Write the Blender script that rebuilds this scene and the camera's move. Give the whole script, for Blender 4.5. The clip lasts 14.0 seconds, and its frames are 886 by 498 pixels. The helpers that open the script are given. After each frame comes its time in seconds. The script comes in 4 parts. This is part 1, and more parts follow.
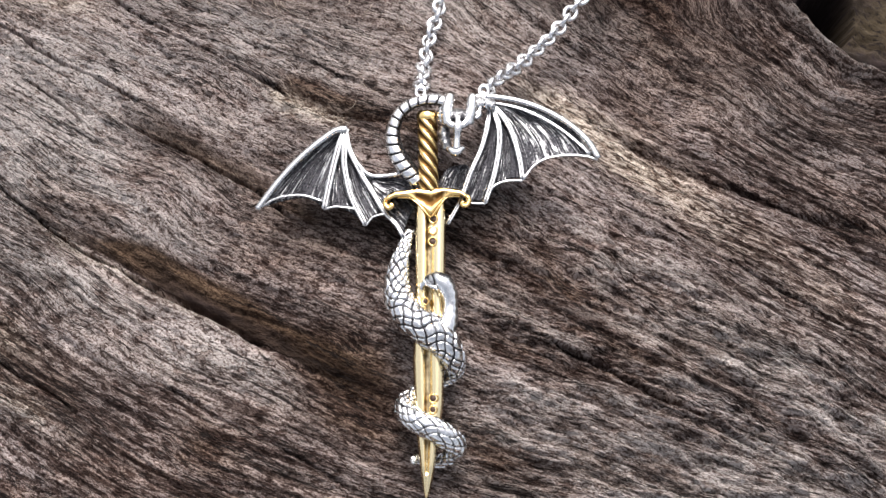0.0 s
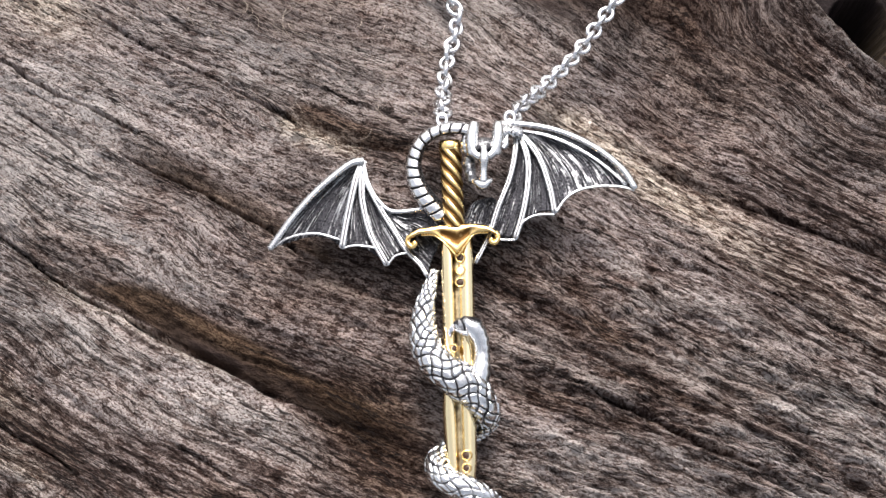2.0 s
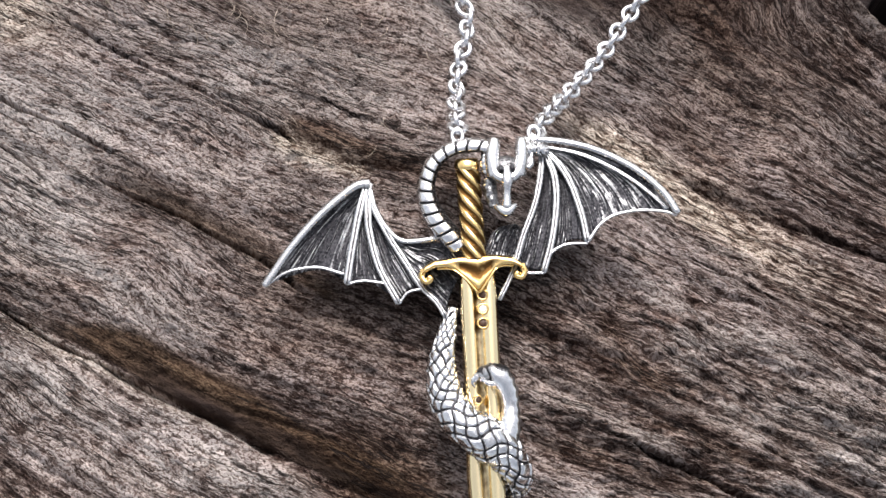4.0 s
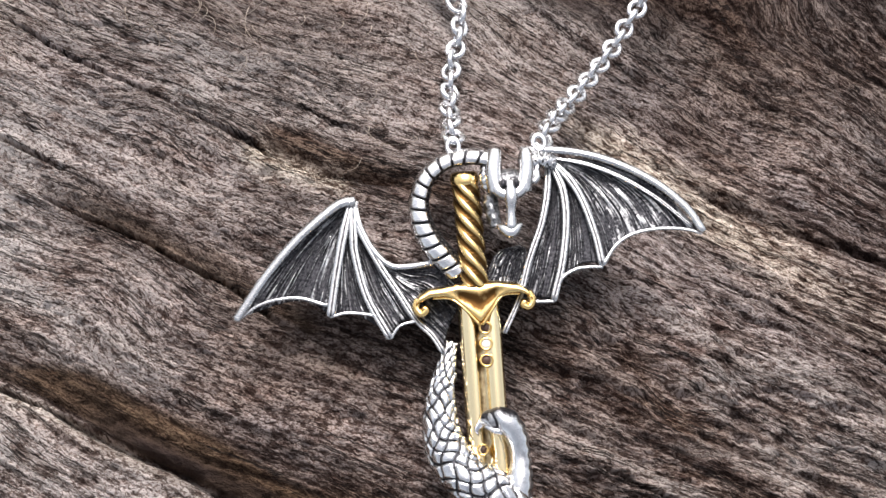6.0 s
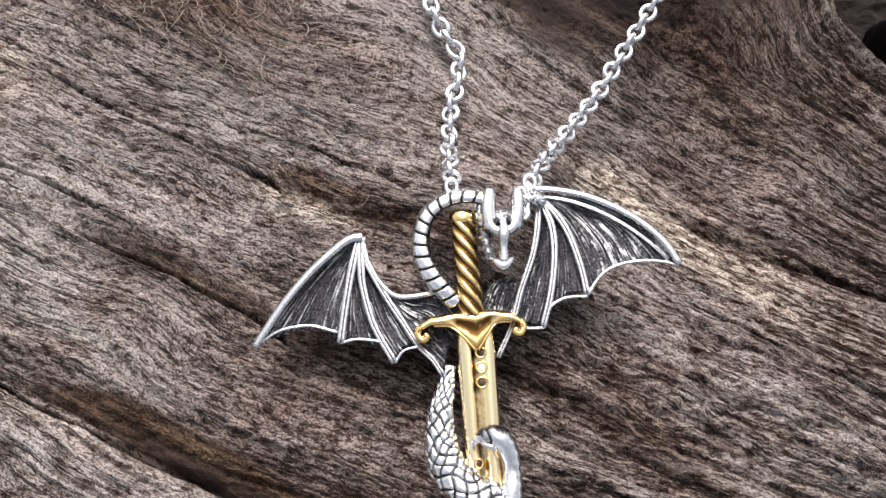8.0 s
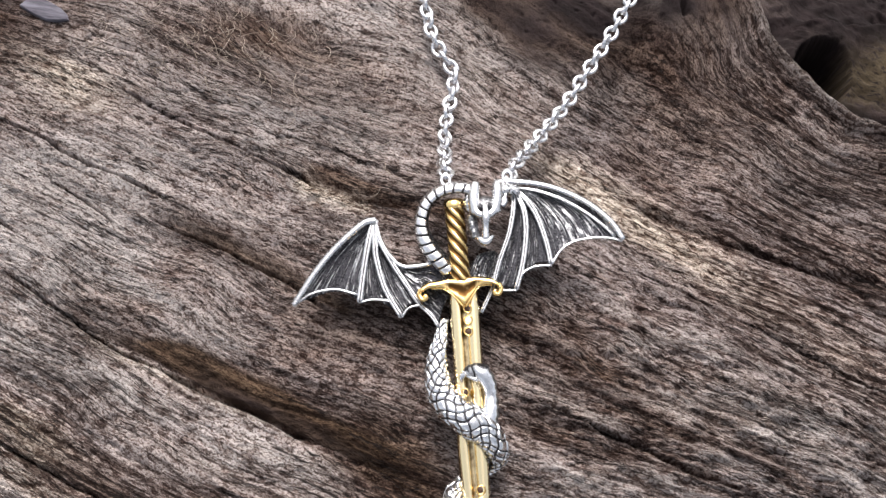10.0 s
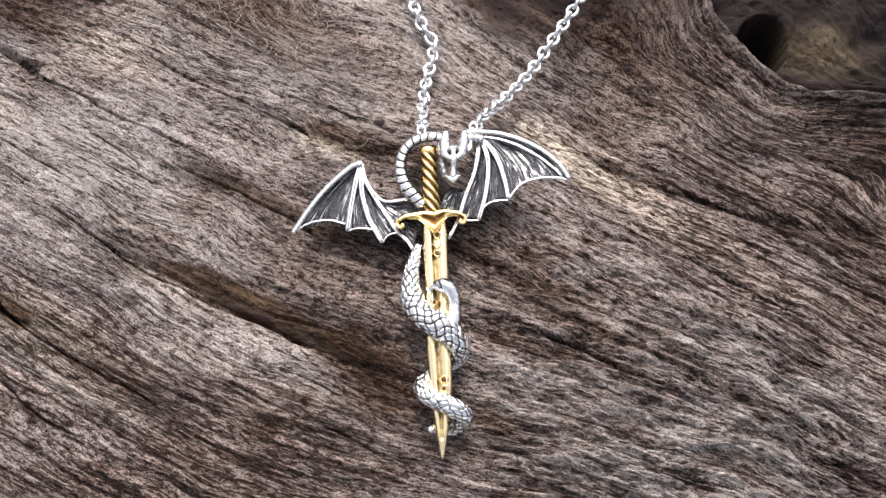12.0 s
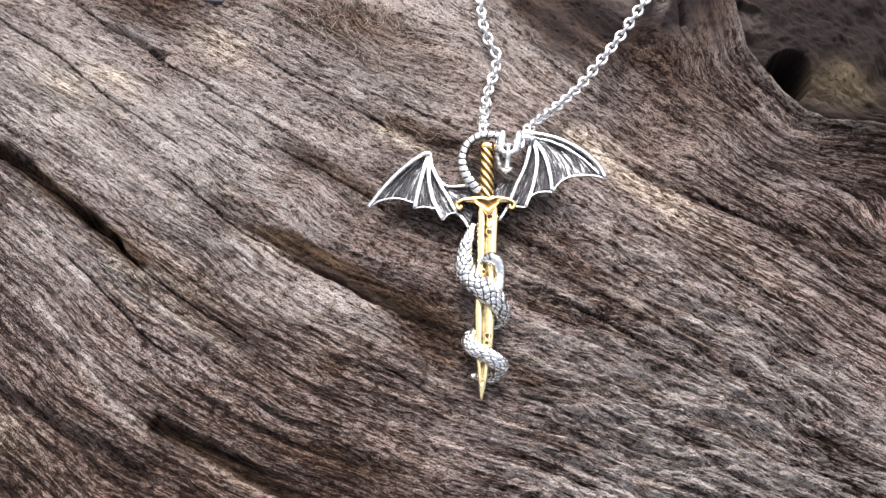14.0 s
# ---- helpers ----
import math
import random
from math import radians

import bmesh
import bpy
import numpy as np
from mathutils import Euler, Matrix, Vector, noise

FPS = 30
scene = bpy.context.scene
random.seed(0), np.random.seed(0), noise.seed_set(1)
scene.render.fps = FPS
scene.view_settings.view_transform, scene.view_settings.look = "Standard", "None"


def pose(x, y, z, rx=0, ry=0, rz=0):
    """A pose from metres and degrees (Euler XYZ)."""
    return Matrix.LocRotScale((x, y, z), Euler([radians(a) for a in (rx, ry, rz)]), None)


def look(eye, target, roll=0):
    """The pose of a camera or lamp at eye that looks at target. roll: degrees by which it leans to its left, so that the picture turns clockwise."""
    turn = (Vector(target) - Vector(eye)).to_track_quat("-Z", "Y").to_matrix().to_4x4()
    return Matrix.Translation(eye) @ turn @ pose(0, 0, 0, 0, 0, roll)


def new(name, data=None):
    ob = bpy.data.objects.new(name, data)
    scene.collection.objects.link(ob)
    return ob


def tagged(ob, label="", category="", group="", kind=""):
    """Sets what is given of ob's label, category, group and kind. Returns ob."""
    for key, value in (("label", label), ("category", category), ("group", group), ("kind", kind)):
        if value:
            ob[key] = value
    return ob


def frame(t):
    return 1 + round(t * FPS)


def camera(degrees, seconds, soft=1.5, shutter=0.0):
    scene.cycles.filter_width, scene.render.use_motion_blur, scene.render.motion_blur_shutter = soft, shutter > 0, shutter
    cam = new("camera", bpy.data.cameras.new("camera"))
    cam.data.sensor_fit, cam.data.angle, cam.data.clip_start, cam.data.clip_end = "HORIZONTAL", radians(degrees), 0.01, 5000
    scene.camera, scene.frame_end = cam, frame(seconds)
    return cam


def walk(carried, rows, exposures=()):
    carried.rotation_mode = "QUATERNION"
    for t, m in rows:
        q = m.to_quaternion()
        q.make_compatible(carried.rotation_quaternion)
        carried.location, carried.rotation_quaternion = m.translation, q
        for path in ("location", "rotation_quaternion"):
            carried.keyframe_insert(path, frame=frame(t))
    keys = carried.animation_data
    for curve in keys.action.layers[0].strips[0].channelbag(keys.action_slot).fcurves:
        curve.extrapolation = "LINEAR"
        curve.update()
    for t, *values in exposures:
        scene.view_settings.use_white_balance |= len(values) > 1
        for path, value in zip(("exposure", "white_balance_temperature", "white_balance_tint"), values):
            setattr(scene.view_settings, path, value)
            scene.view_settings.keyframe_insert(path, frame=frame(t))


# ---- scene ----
cam = camera(53.5, 14.0, soft=1.5)
PATH = [
    (0, (0.00412, 0.00859, 0.11956), (0.00063, 0.09952, -0.05853), 12.60),
    (0.5, (0.00367, 0.01014, 0.11830), (0.00025, 0.10125, -0.05971), 12.34),
    (1, (0.00241, 0.01132, 0.11642), (-0.00015, 0.10189, -0.06188), 12.85),
    (1.5, (0.00026, 0.01372, 0.11535), (-0.00121, 0.10397, -0.06313), 12.79),
    (1.8, (-0.00120, 0.01490, 0.11457), (-0.00320, 0.10644, -0.06324), 12.53),
    (2, (-0.00140, 0.01556, 0.11320), (-0.00401, 0.10810, -0.06408), 12.16),
    (2.5, (-0.00321, 0.01880, 0.11100), (-0.00357, 0.11036, -0.06681), 13.50),
    (3, (-0.00450, 0.02136, 0.10826), (-0.00505, 0.11293, -0.06955), 13.43),
    (3.2, (-0.00629, 0.02220, 0.10714), (-0.00532, 0.11389, -0.07060), 14.25),
    (5.3, (-0.00690, 0.03062, 0.09644), (-0.00540, 0.12367, -0.08059), 13.06),
    (5.5, (-0.00670, 0.03127, 0.09548), (-0.00496, 0.12518, -0.08110), 13.17),
    (5.8, (-0.00764, 0.03215, 0.09305), (-0.00411, 0.12615, -0.08344), 14.15),
    (6, (-0.00868, 0.03312, 0.09270), (-0.00336, 0.12604, -0.08432), 15.17),
    (6.5, (-0.00916, 0.03282, 0.09484), (-0.00391, 0.12579, -0.08216), 15.18),
    (6.8, (-0.01001, 0.03319, 0.09688), (-0.00547, 0.12575, -0.08035), 14.95),
    (7, (-0.00870, 0.03229, 0.09641), (-0.00621, 0.12699, -0.07973), 13.72),
    (7.5, (-0.00841, 0.03200, 0.10005), (-0.00567, 0.12555, -0.07670), 13.65),
    (8, (-0.00841, 0.03101, 0.10225), (-0.00549, 0.12575, -0.07387), 13.57),
    (8.2, (-0.00807, 0.03067, 0.10371), (-0.00604, 0.12488, -0.07271), 12.95),
    (10.3, (-0.00522, 0.01313, 0.13091), (-0.00517, 0.10467, -0.04691), 11.67),
    (10.5, (-0.00352, 0.01073, 0.13272), (-0.00614, 0.10219, -0.04513), 10.14),
    (10.8, (-0.00364, 0.00844, 0.13621), (-0.00625, 0.09757, -0.04281), 10.72),
    (11, (-0.00309, 0.00669, 0.13944), (-0.00362, 0.09482, -0.04010), 12.06),
    (11.3, (-0.00189, 0.00426, 0.14186), (-0.00249, 0.09373, -0.03702), 11.32),
    (11.5, (-0.00117, 0.00288, 0.14310), (-0.00203, 0.09256, -0.03567), 11.34),
    (11.8, (0.00214, -0.00045, 0.14603), (-0.00122, 0.09102, -0.03180), 9.53),
    (12, (0.00353, -0.00310, 0.14554), (0.00028, 0.08805, -0.03245), 10.10),
    (12.2, (0.00113, -0.00584, 0.14812), (-0.00128, 0.08445, -0.03032), 10.59),
    (12.3, (0.00030, -0.00820, 0.14841), (-0.00247, 0.08217, -0.02998), 10.60),
    (12.5, (-0.00190, -0.01000, 0.15011), (-0.00502, 0.07653, -0.03018), 10.37),
    (12.8, (-0.00419, -0.01229, 0.15534), (-0.00697, 0.07583, -0.02419), 11.56),
    (13, (-0.00484, -0.01401, 0.15953), (-0.00590, 0.07763, -0.01823), 13.20),
    (13.2, (-0.00333, -0.01596, 0.16326), (-0.00646, 0.07537, -0.01463), 12.97),
    (13.5, (-0.00058, -0.01901, 0.16712), (-0.00845, 0.07553, -0.00895), 11.41),
    (13.7, (0.00207, -0.02190, 0.16818), (-0.00953, 0.07305, -0.00746), 9.56),
    (14, (0.00471, -0.02306, 0.16723), (-0.00915, 0.06884, -0.00986), 8.48),
]
EXPOSURES = [(0.0, 0.70), (3.0, 0.67), (5.5, 0.60), (8.0, 0.63), (11.0, 0.78), (14.0, 1.03)]
walk(cam, [(t, look(eye, target, roll)) for t, eye, target, roll in PATH], EXPOSURES)

# ---- light: bright overcast day, the sky open beyond the far side of the log ----
world = bpy.data.worlds.new("sky")
scene.world = world
world.use_nodes = True
sky = world.node_tree.nodes.new("ShaderNodeTexSky")
sky.sky_type, sky.sun_disc = "NISHITA", False
sky.sun_elevation, sky.sun_rotation = radians(52), radians(-15)
sky.air_density, sky.dust_density, sky.ozone_density = 1.0, 4.0, 1.0
back = world.node_tree.nodes["Background"]
back.inputs["Strength"].default_value = 0.15
cloud = world.node_tree.nodes.new("ShaderNodeHueSaturation")
cloud.inputs["Saturation"].default_value = 0.35
world.node_tree.links.new(sky.outputs[0], cloud.inputs["Color"])
world.node_tree.links.new(cloud.outputs[0], back.inputs[0])
sun = new("sun", bpy.data.lights.new("sun", "SUN"))
sun.data.energy, sun.data.angle, sun.data.color = 2.4, radians(30), (1.0, 0.96, 0.945)
sun.matrix_world = look((-0.5, 1.25, 1.35), (0, 0, 0))


# ---- materials ----
class Nodes:
    """A short way to write a node material."""

    def __init__(self, name):
        self.mat = bpy.data.materials.new(name)
        self.mat.use_nodes = True
        self.tree = self.mat.node_tree
        self.bsdf = self.tree.nodes["Principled BSDF"]

    def put(self, socket, value):
        if isinstance(value, bpy.types.NodeSocket):
            self.tree.links.new(value, socket)
        elif isinstance(value, (tuple, list)) and len(value) == 3 and socket.type == "RGBA":
            socket.default_value = (*value, 1)
        else:
            socket.default_value = value

    def node(self, kind, out=0, props=None, **inputs):
        n = self.tree.nodes.new(kind)
        for k, v in (props or {}).items():
            setattr(n, k, v)
        for k, v in inputs.items():
            self.put(n.inputs[int(k[1:])] if k[1:].isdigit() else n.inputs[k.replace("_", " ")], v)
        return n.outputs[out]

    def coords(self, scale, source="Object", rot=(0, 0, 0)):
        if source == "Object":
            c = self.node("ShaderNodeTexCoord", out="Object")
        else:
            c = self.node("ShaderNodeUVMap", props={"uv_map": source})
        return self.node("ShaderNodeMapping", Vector=c, Scale=scale, Rotation=rot)

    def ragged(self, scale, source, amount, freq):
        """Coordinates along the grain, made ragged by a fine even noise."""
        c = self.node("ShaderNodeUVMap", props={"uv_map": source})
        n = self.node("ShaderNodeTexNoise", out="Color", Vector=c, Scale=freq, Detail=2.0, Roughness=0.6)
        d = self.node("ShaderNodeVectorMath", props={"operation": "SUBTRACT"}, i0=n, i1=(0.5, 0.5, 0.5))
        d = self.node("ShaderNodeVectorMath", props={"operation": "MULTIPLY"}, i0=d, i1=(amount, amount, amount))
        d = self.node("ShaderNodeVectorMath", props={"operation": "ADD"}, i0=c, i1=d)
        return self.node("ShaderNodeMapping", Vector=d, Scale=scale)

    def noise(self, vector, scale=1.0, detail=4.0, rough=0.6, distort=0.0):
        return self.node("ShaderNodeTexNoise", Vector=vector, Scale=scale, Detail=detail, Roughness=rough, Distortion=distort)

    def ramp(self, value, lo, hi, a=0.0, b=1.0):
        return self.node("ShaderNodeMapRange", Value=value, From_Min=lo, From_Max=hi, To_Min=a, To_Max=b)

    def math(self, op, a, b=0.0):
        return self.node("ShaderNodeMath", props={"operation": op}, i0=a, i1=b)

    def mix(self, f, a, b, blend="MIX"):
        n = self.tree.nodes.new("ShaderNodeMix")
        n.data_type, n.blend_type = "RGBA", blend
        self.put(n.inputs[0], f), self.put(n.inputs[6], a), self.put(n.inputs[7], b)
        return n.outputs[2]

    def attr(self, name):
        return self.node("ShaderNodeAttribute", out="Fac", props={"attribute_name": name})

    def bump(self, height, strength, distance, normal=None):
        n = self.tree.nodes.new("ShaderNodeBump")
        self.put(n.inputs["Height"], height)
        n.inputs["Strength"].default_value, n.inputs["Distance"].default_value = strength, distance
        if normal is not None:
            self.put(n.inputs["Normal"], normal)
        return n.outputs[0]

    def surface(self, color, rough, metal=0.0, normal=None, spec=None):
        self.put(self.bsdf.inputs["Base Color"], color)
        self.put(self.bsdf.inputs["Roughness"], rough)
        self.put(self.bsdf.inputs["Metallic"], metal)
        if normal is not None:
            self.put(self.bsdf.inputs["Normal"], normal)
        if spec is not None:
            self.put(self.bsdf.inputs["Specular IOR Level"], spec)
        return self.mat


def weathered_wood():
    m = Nodes("weathered_wood")
    broad = m.noise(m.coords((0.25, 0.7, 1), "grain"), 1.0, 5, 0.6, 0.4)
    blotch = m.noise(m.coords((1.3, 3.2, 1), "grain"), 1.0, 6, 0.7, 0.5)
    hue = m.noise(m.coords((0.6, 1.3, 1), "grain"), 1.0, 4, 0.65, 0.6)
    band = m.noise(m.ragged((0.5, 4.5, 1), "grain", 0.15, 4.0), 1.0, 4, 0.6, 0.3)
    wisp = m.noise(m.ragged((3.2, 9.0, 1), "grain", 0.14, 7.0), 1.0, 4, 0.6, 0.3)
    fibre = m.noise(m.ragged((5.5, 26.0, 1), "grain", 0.06, 12.0), 1.0, 3, 0.62, 0.15)
    speck = m.noise(m.ragged((24.0, 50.0, 1), "grain", 0.045, 20.0), 1.0, 2, 0.55, 0.2)
    line = m.noise(m.ragged((0.5, 10.0, 1), "grain", 0.05, 5.0), 1.0, 3, 0.55, 0.2)
    vein = m.noise(m.ragged((0.4, 7.0, 1), "grain", 0.05, 6.0), 1.0, 4, 0.6, 0.25)
    brown_at, pale_at, darkwood_shade_at, lined, olive_at = m.attr("brown"), m.attr("bleach_lit"), m.attr("darkwood_shade"), m.attr("lined"), m.attr("olive")
    # how thickly the dark flecks lie
    dense = m.math("ADD", m.math("MULTIPLY", m.math("SUBTRACT", wisp, 0.5), 0.13), m.math("MULTIPLY", m.math("SUBTRACT", blotch, 0.5), 0.11))
    dense = m.math("ADD", dense, m.math("MULTIPLY", m.math("SUBTRACT", band, 0.5), 0.14))
    dense = m.math("ADD", dense, m.math("SUBTRACT", m.math("MULTIPLY", brown_at, 0.04), m.math("MULTIPLY", pale_at, 0.055)))
    dense = m.math("ADD", dense, m.math("MULTIPLY", lined, 0.02))
    fleck = m.math("MULTIPLY", m.ramp(m.math("ADD", fibre, dense), 0.52, 0.575), m.math("MULTIPLY", m.ramp(darkwood_shade_at, 0.2, 0.9, 1.0, 0.35), m.ramp(olive_at, 0.0, 1.0, 1.0, 0.65)))
    dot = m.ramp(m.math("ADD", speck, m.math("MULTIPLY", dense, 0.5)), 0.50, 0.56)
    dot = m.math("MULTIPLY", m.math("MULTIPLY", dot, m.ramp(darkwood_shade_at, 0.2, 0.9, 1.0, 0.4)), m.ramp(olive_at, 0.0, 1.0, 1.0, 0.85))
    dash = m.math("MULTIPLY", m.ramp(m.math("ADD", wisp, m.math("MULTIPLY", dense, 0.3)), 0.55, 0.62), m.math("MULTIPLY", m.ramp(darkwood_shade_at, 0.2, 0.9, 1.0, 0.3), m.ramp(olive_at, 0.0, 1.0, 1.0, 0.65)))
    rule = m.math("MULTIPLY", m.ramp(m.math("ADD", line, m.math("MULTIPLY", dense, 0.6)), 0.52, 0.58), m.math("MULTIPLY", m.ramp(lined, 0.0, 1.0, 0.3, 1.0), m.ramp(darkwood_shade_at, 0.2, 0.9, 1.0, 0.3)))
    hair = m.math("SUBTRACT", 1.0, m.ramp(m.math("ABSOLUTE", m.math("SUBTRACT", vein, 0.5)), 0.005, 0.016))
    hair = m.math("MULTIPLY", m.math("MULTIPLY", hair, m.ramp(broad, 0.40, 0.50)), m.ramp(darkwood_shade_at, 0.2, 0.9, 1.0, 0.2))
    seam = m.noise(m.ragged((0.16, 3.6, 1), "grain", 0.06, 5.0), 1.0, 4, 0.55, 0.2)
    check = m.math("SUBTRACT", 1.0, m.ramp(m.math("ABSOLUTE", m.math("SUBTRACT", seam, 0.5)), 0.003, 0.009))
    check = m.math("MULTIPLY", m.math("MULTIPLY", check, m.ramp(hue, 0.42, 0.52)), m.ramp(darkwood_shade_at, 0.2, 0.9, 1.0, 0.2))
    hair = m.math("MAXIMUM", hair, check)
    grey = m.mix(m.ramp(hue, 0.36, 0.64), (0.276, 0.236, 0.228), (0.284, 0.224, 0.200))
    grey = m.mix(m.ramp(blotch, 0.46, 0.68, 0.0, 0.4), grey, (0.142, 0.105, 0.095))
    rust = m.math("MULTIPLY", m.ramp(hue, 0.56, 0.66), m.ramp(blotch, 0.5, 0.6))
    grey = m.mix(m.math("MULTIPLY", rust, 0.5), grey, (0.14, 0.078, 0.062))
    bare = m.mix(m.ramp(wisp, 0.38, 0.62), (0.60, 0.525, 0.44), (0.40, 0.33, 0.262))
    brown = m.mix(m.ramp(band, 0.38, 0.62), (0.157, 0.110, 0.083), (0.086, 0.055, 0.044))
    pale = m.mix(m.ramp(blotch, 0.38, 0.62), (0.362, 0.327, 0.307), (0.275, 0.239, 0.222))
    # near-black for dark wood and for shade painted into groove and hole
    darkwood_shade = m.mix(m.ramp(blotch, 0.40, 0.62), (0.011, 0.008, 0.008), (0.020, 0.014, 0.014))
    col = m.mix(pale_at, grey, pale)
    col = m.mix(brown_at, col, brown)
    col = m.mix(m.attr("bare"), col, bare)
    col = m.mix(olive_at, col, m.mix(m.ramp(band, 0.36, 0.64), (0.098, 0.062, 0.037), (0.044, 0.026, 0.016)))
    col = m.mix(darkwood_shade_at, col, darkwood_shade)
    col = m.mix(m.math("MULTIPLY", m.attr("moss"), m.ramp(fibre, 0.36, 0.52)), col, (0.105, 0.082, 0.05))
    even = m.ramp(pale_at, 0.0, 1.0, 1.0, 0.45)
    col = m.mix(even, col, m.ramp(band, 0.36, 0.64, 1.14, 0.75), "MULTIPLY")
    col = m.mix(1.0, col, m.ramp(broad, 0.34, 0.66, 1.06, 0.92), "MULTIPLY")
    col = m.mix(1.0, col, m.mix(dot, (1.09, 1.09, 1.09), (0.52, 0.455, 0.435)), "MULTIPLY")
    col = m.mix(m.ramp(pale_at, 0.0, 1.0, 1.0, 0.78), col, m.mix(fleck, (1.07, 1.07, 1.07), (0.29, 0.243, 0.226)), "MULTIPLY")
    col = m.mix(even, col, m.mix(rule, (1.08, 1.08, 1.08), (0.22, 0.175, 0.16)), "MULTIPLY")
    col = m.mix(1.0, col, m.mix(dash, (1.06, 1.06, 1.06), (0.72, 0.66, 0.64)), "MULTIPLY")
    col = m.mix(m.math("MULTIPLY", hair, 0.9), col, (0.016, 0.012, 0.011))
    relief = m.math("ADD", m.math("MULTIPLY", wisp, -0.8), m.math("MULTIPLY", fleck, -0.22))
    relief = m.math("ADD", relief, m.math("MULTIPLY", m.math("ADD", dot, rule), -0.16))
    relief = m.math("ADD", relief, m.math("MULTIPLY", m.math("ADD", speck, fibre), -0.3))
    relief = m.math("ADD", relief, m.math("MULTIPLY", m.math("ADD", hair, dash), -0.3))
    relief = m.math("MULTIPLY", relief, m.ramp(darkwood_shade_at, 0.4, 1.0, 1.0, 0.15))
    nor = m.bump(relief, 1.0, 0.0008)
    return m.surface(col, m.ramp(fibre, 0.3, 0.7, 0.8, 0.95), 0.0, nor, 0.08)


def silver(name, worn=1.0, rough=0.24):
    """Antique silver: polished on the high places, black oxide left between them."""
    m = Nodes(name)
    c = m.coords((1, 1, 1))
    n = m.noise(c, 900, 4, 0.65)
    fine = m.noise(c, 3200, 3, 0.6)
    clean = m.mix(m.ramp(n, 0.35, 0.7), (0.88 * worn, 0.875 * worn, 0.88 * worn), (0.68 * worn, 0.675 * worn, 0.69 * worn))
    dark = m.mix(m.ramp(fine, 0.35, 0.65), (0.018, 0.018, 0.021), (0.085, 0.082, 0.09))
    high = m.attr("high")
    k = m.ramp(m.math("ADD", high, m.math("MULTIPLY", m.math("SUBTRACT", fine, 0.5), 0.5)), 0.35, 0.65)
    patina = m.noise(c, 420, 5, 0.65)
    clean = m.mix(m.ramp(patina, 0.55, 0.70, 0.0, 0.5), clean, (0.24, 0.24, 0.265))
    col = m.mix(k, dark, clean)
    r = m.math("ADD", m.ramp(k, 0, 1, 0.48, rough), m.math("MULTIPLY", m.math("SUBTRACT", n, 0.5), 0.25))
    return m.surface(col, r, 1.0, m.bump(m.math("ADD", fine, n), 0.25, 0.00006))


def plain_silver():
    m = Nodes("polished_silver")
    c = m.coords((1, 1, 1))
    n = m.noise(c, 1500, 4, 0.6)
    return m.surface(m.mix(m.ramp(n, 0.3, 0.7), (0.82, 0.815, 0.825), (0.60, 0.595, 0.61)), m.ramp(n, 0.3, 0.7, 0.16, 0.34), 1.0, m.bump(n, 0.35, 0.00006))


def gold():
    m = Nodes("gold_plate")
    c = m.coords((1, 1, 1))
    n = m.noise(c, 700, 4, 0.6)
    s = m.noise(m.coords((4000, 260, 1500)), 1.0, 3, 0.6)
    col = m.mix(m.ramp(n, 0.35, 0.7), (0.88, 0.64, 0.29), (0.72, 0.48, 0.18))
    return m.surface(col, m.ramp(m.math("ADD", n, s), 0.7, 1.3, 0.10, 0.26), 1.0, m.bump(s, 0.18, 0.00004))


def gold_worn_shaded(name, bright):
    """Gold browned in the hollows: tarnish, with dark reflections and shade painted in."""
    m = Nodes(name)
    n = m.noise(m.coords((1, 1, 1)), 1100, 4, 0.6)
    k = m.ramp(m.math("ADD", m.attr("high"), m.math("MULTIPLY", m.math("SUBTRACT", n, 0.5), 0.5)), 0.3, 0.7)
    return m.surface(m.mix(k, (0.09, 0.045, 0.014), bright), m.ramp(k, 0, 1, 0.42, 0.16), 1.0, m.bump(n, 0.15, 0.00004))


def stone(name, color, rough):
    m = Nodes(name)
    n = m.noise(m.coords((1, 1, 1)), 1200, 3, 0.6)
    return m.surface(m.mix(n, color, tuple(0.6 * c for c in color)), rough, 0.0, None, 0.35)


def soil():
    m = Nodes("soil")
    n = m.noise(m.coords((1, 1, 1)), 6, 8, 0.65)
    f = m.noise(m.coords((1, 1, 1)), 90, 6, 0.7)
    col = m.mix(n, (0.10, 0.075, 0.05), (0.20, 0.16, 0.12))
    return m.surface(m.mix(m.ramp(f, 0.4, 0.7, 0, 0.6), col, (0.06, 0.045, 0.03)), 0.95, 0.0, m.bump(f, 0.6, 0.01))


def fibre_wood():
    m = Nodes("frayed_fibre")
    n = m.noise(m.coords((1, 1, 1)), 300, 3, 0.6)
    return m.surface(m.mix(m.ramp(n, 0.35, 0.65), (0.56, 0.47, 0.39), (0.30, 0.24, 0.19)), 0.85, 0.0, None, 0.1)


def chip_wood():
    m = Nodes("chip_wood")
    n = m.noise(m.coords((160, 900, 400)), 1.0, 4, 0.6, 0.2)
    return m.surface(m.mix(m.ramp(n, 0.35, 0.65), (0.15, 0.14, 0.165), (0.045, 0.04, 0.05)), 0.8, 0.0, m.bump(n, 0.6, 0.0003), 0.2)


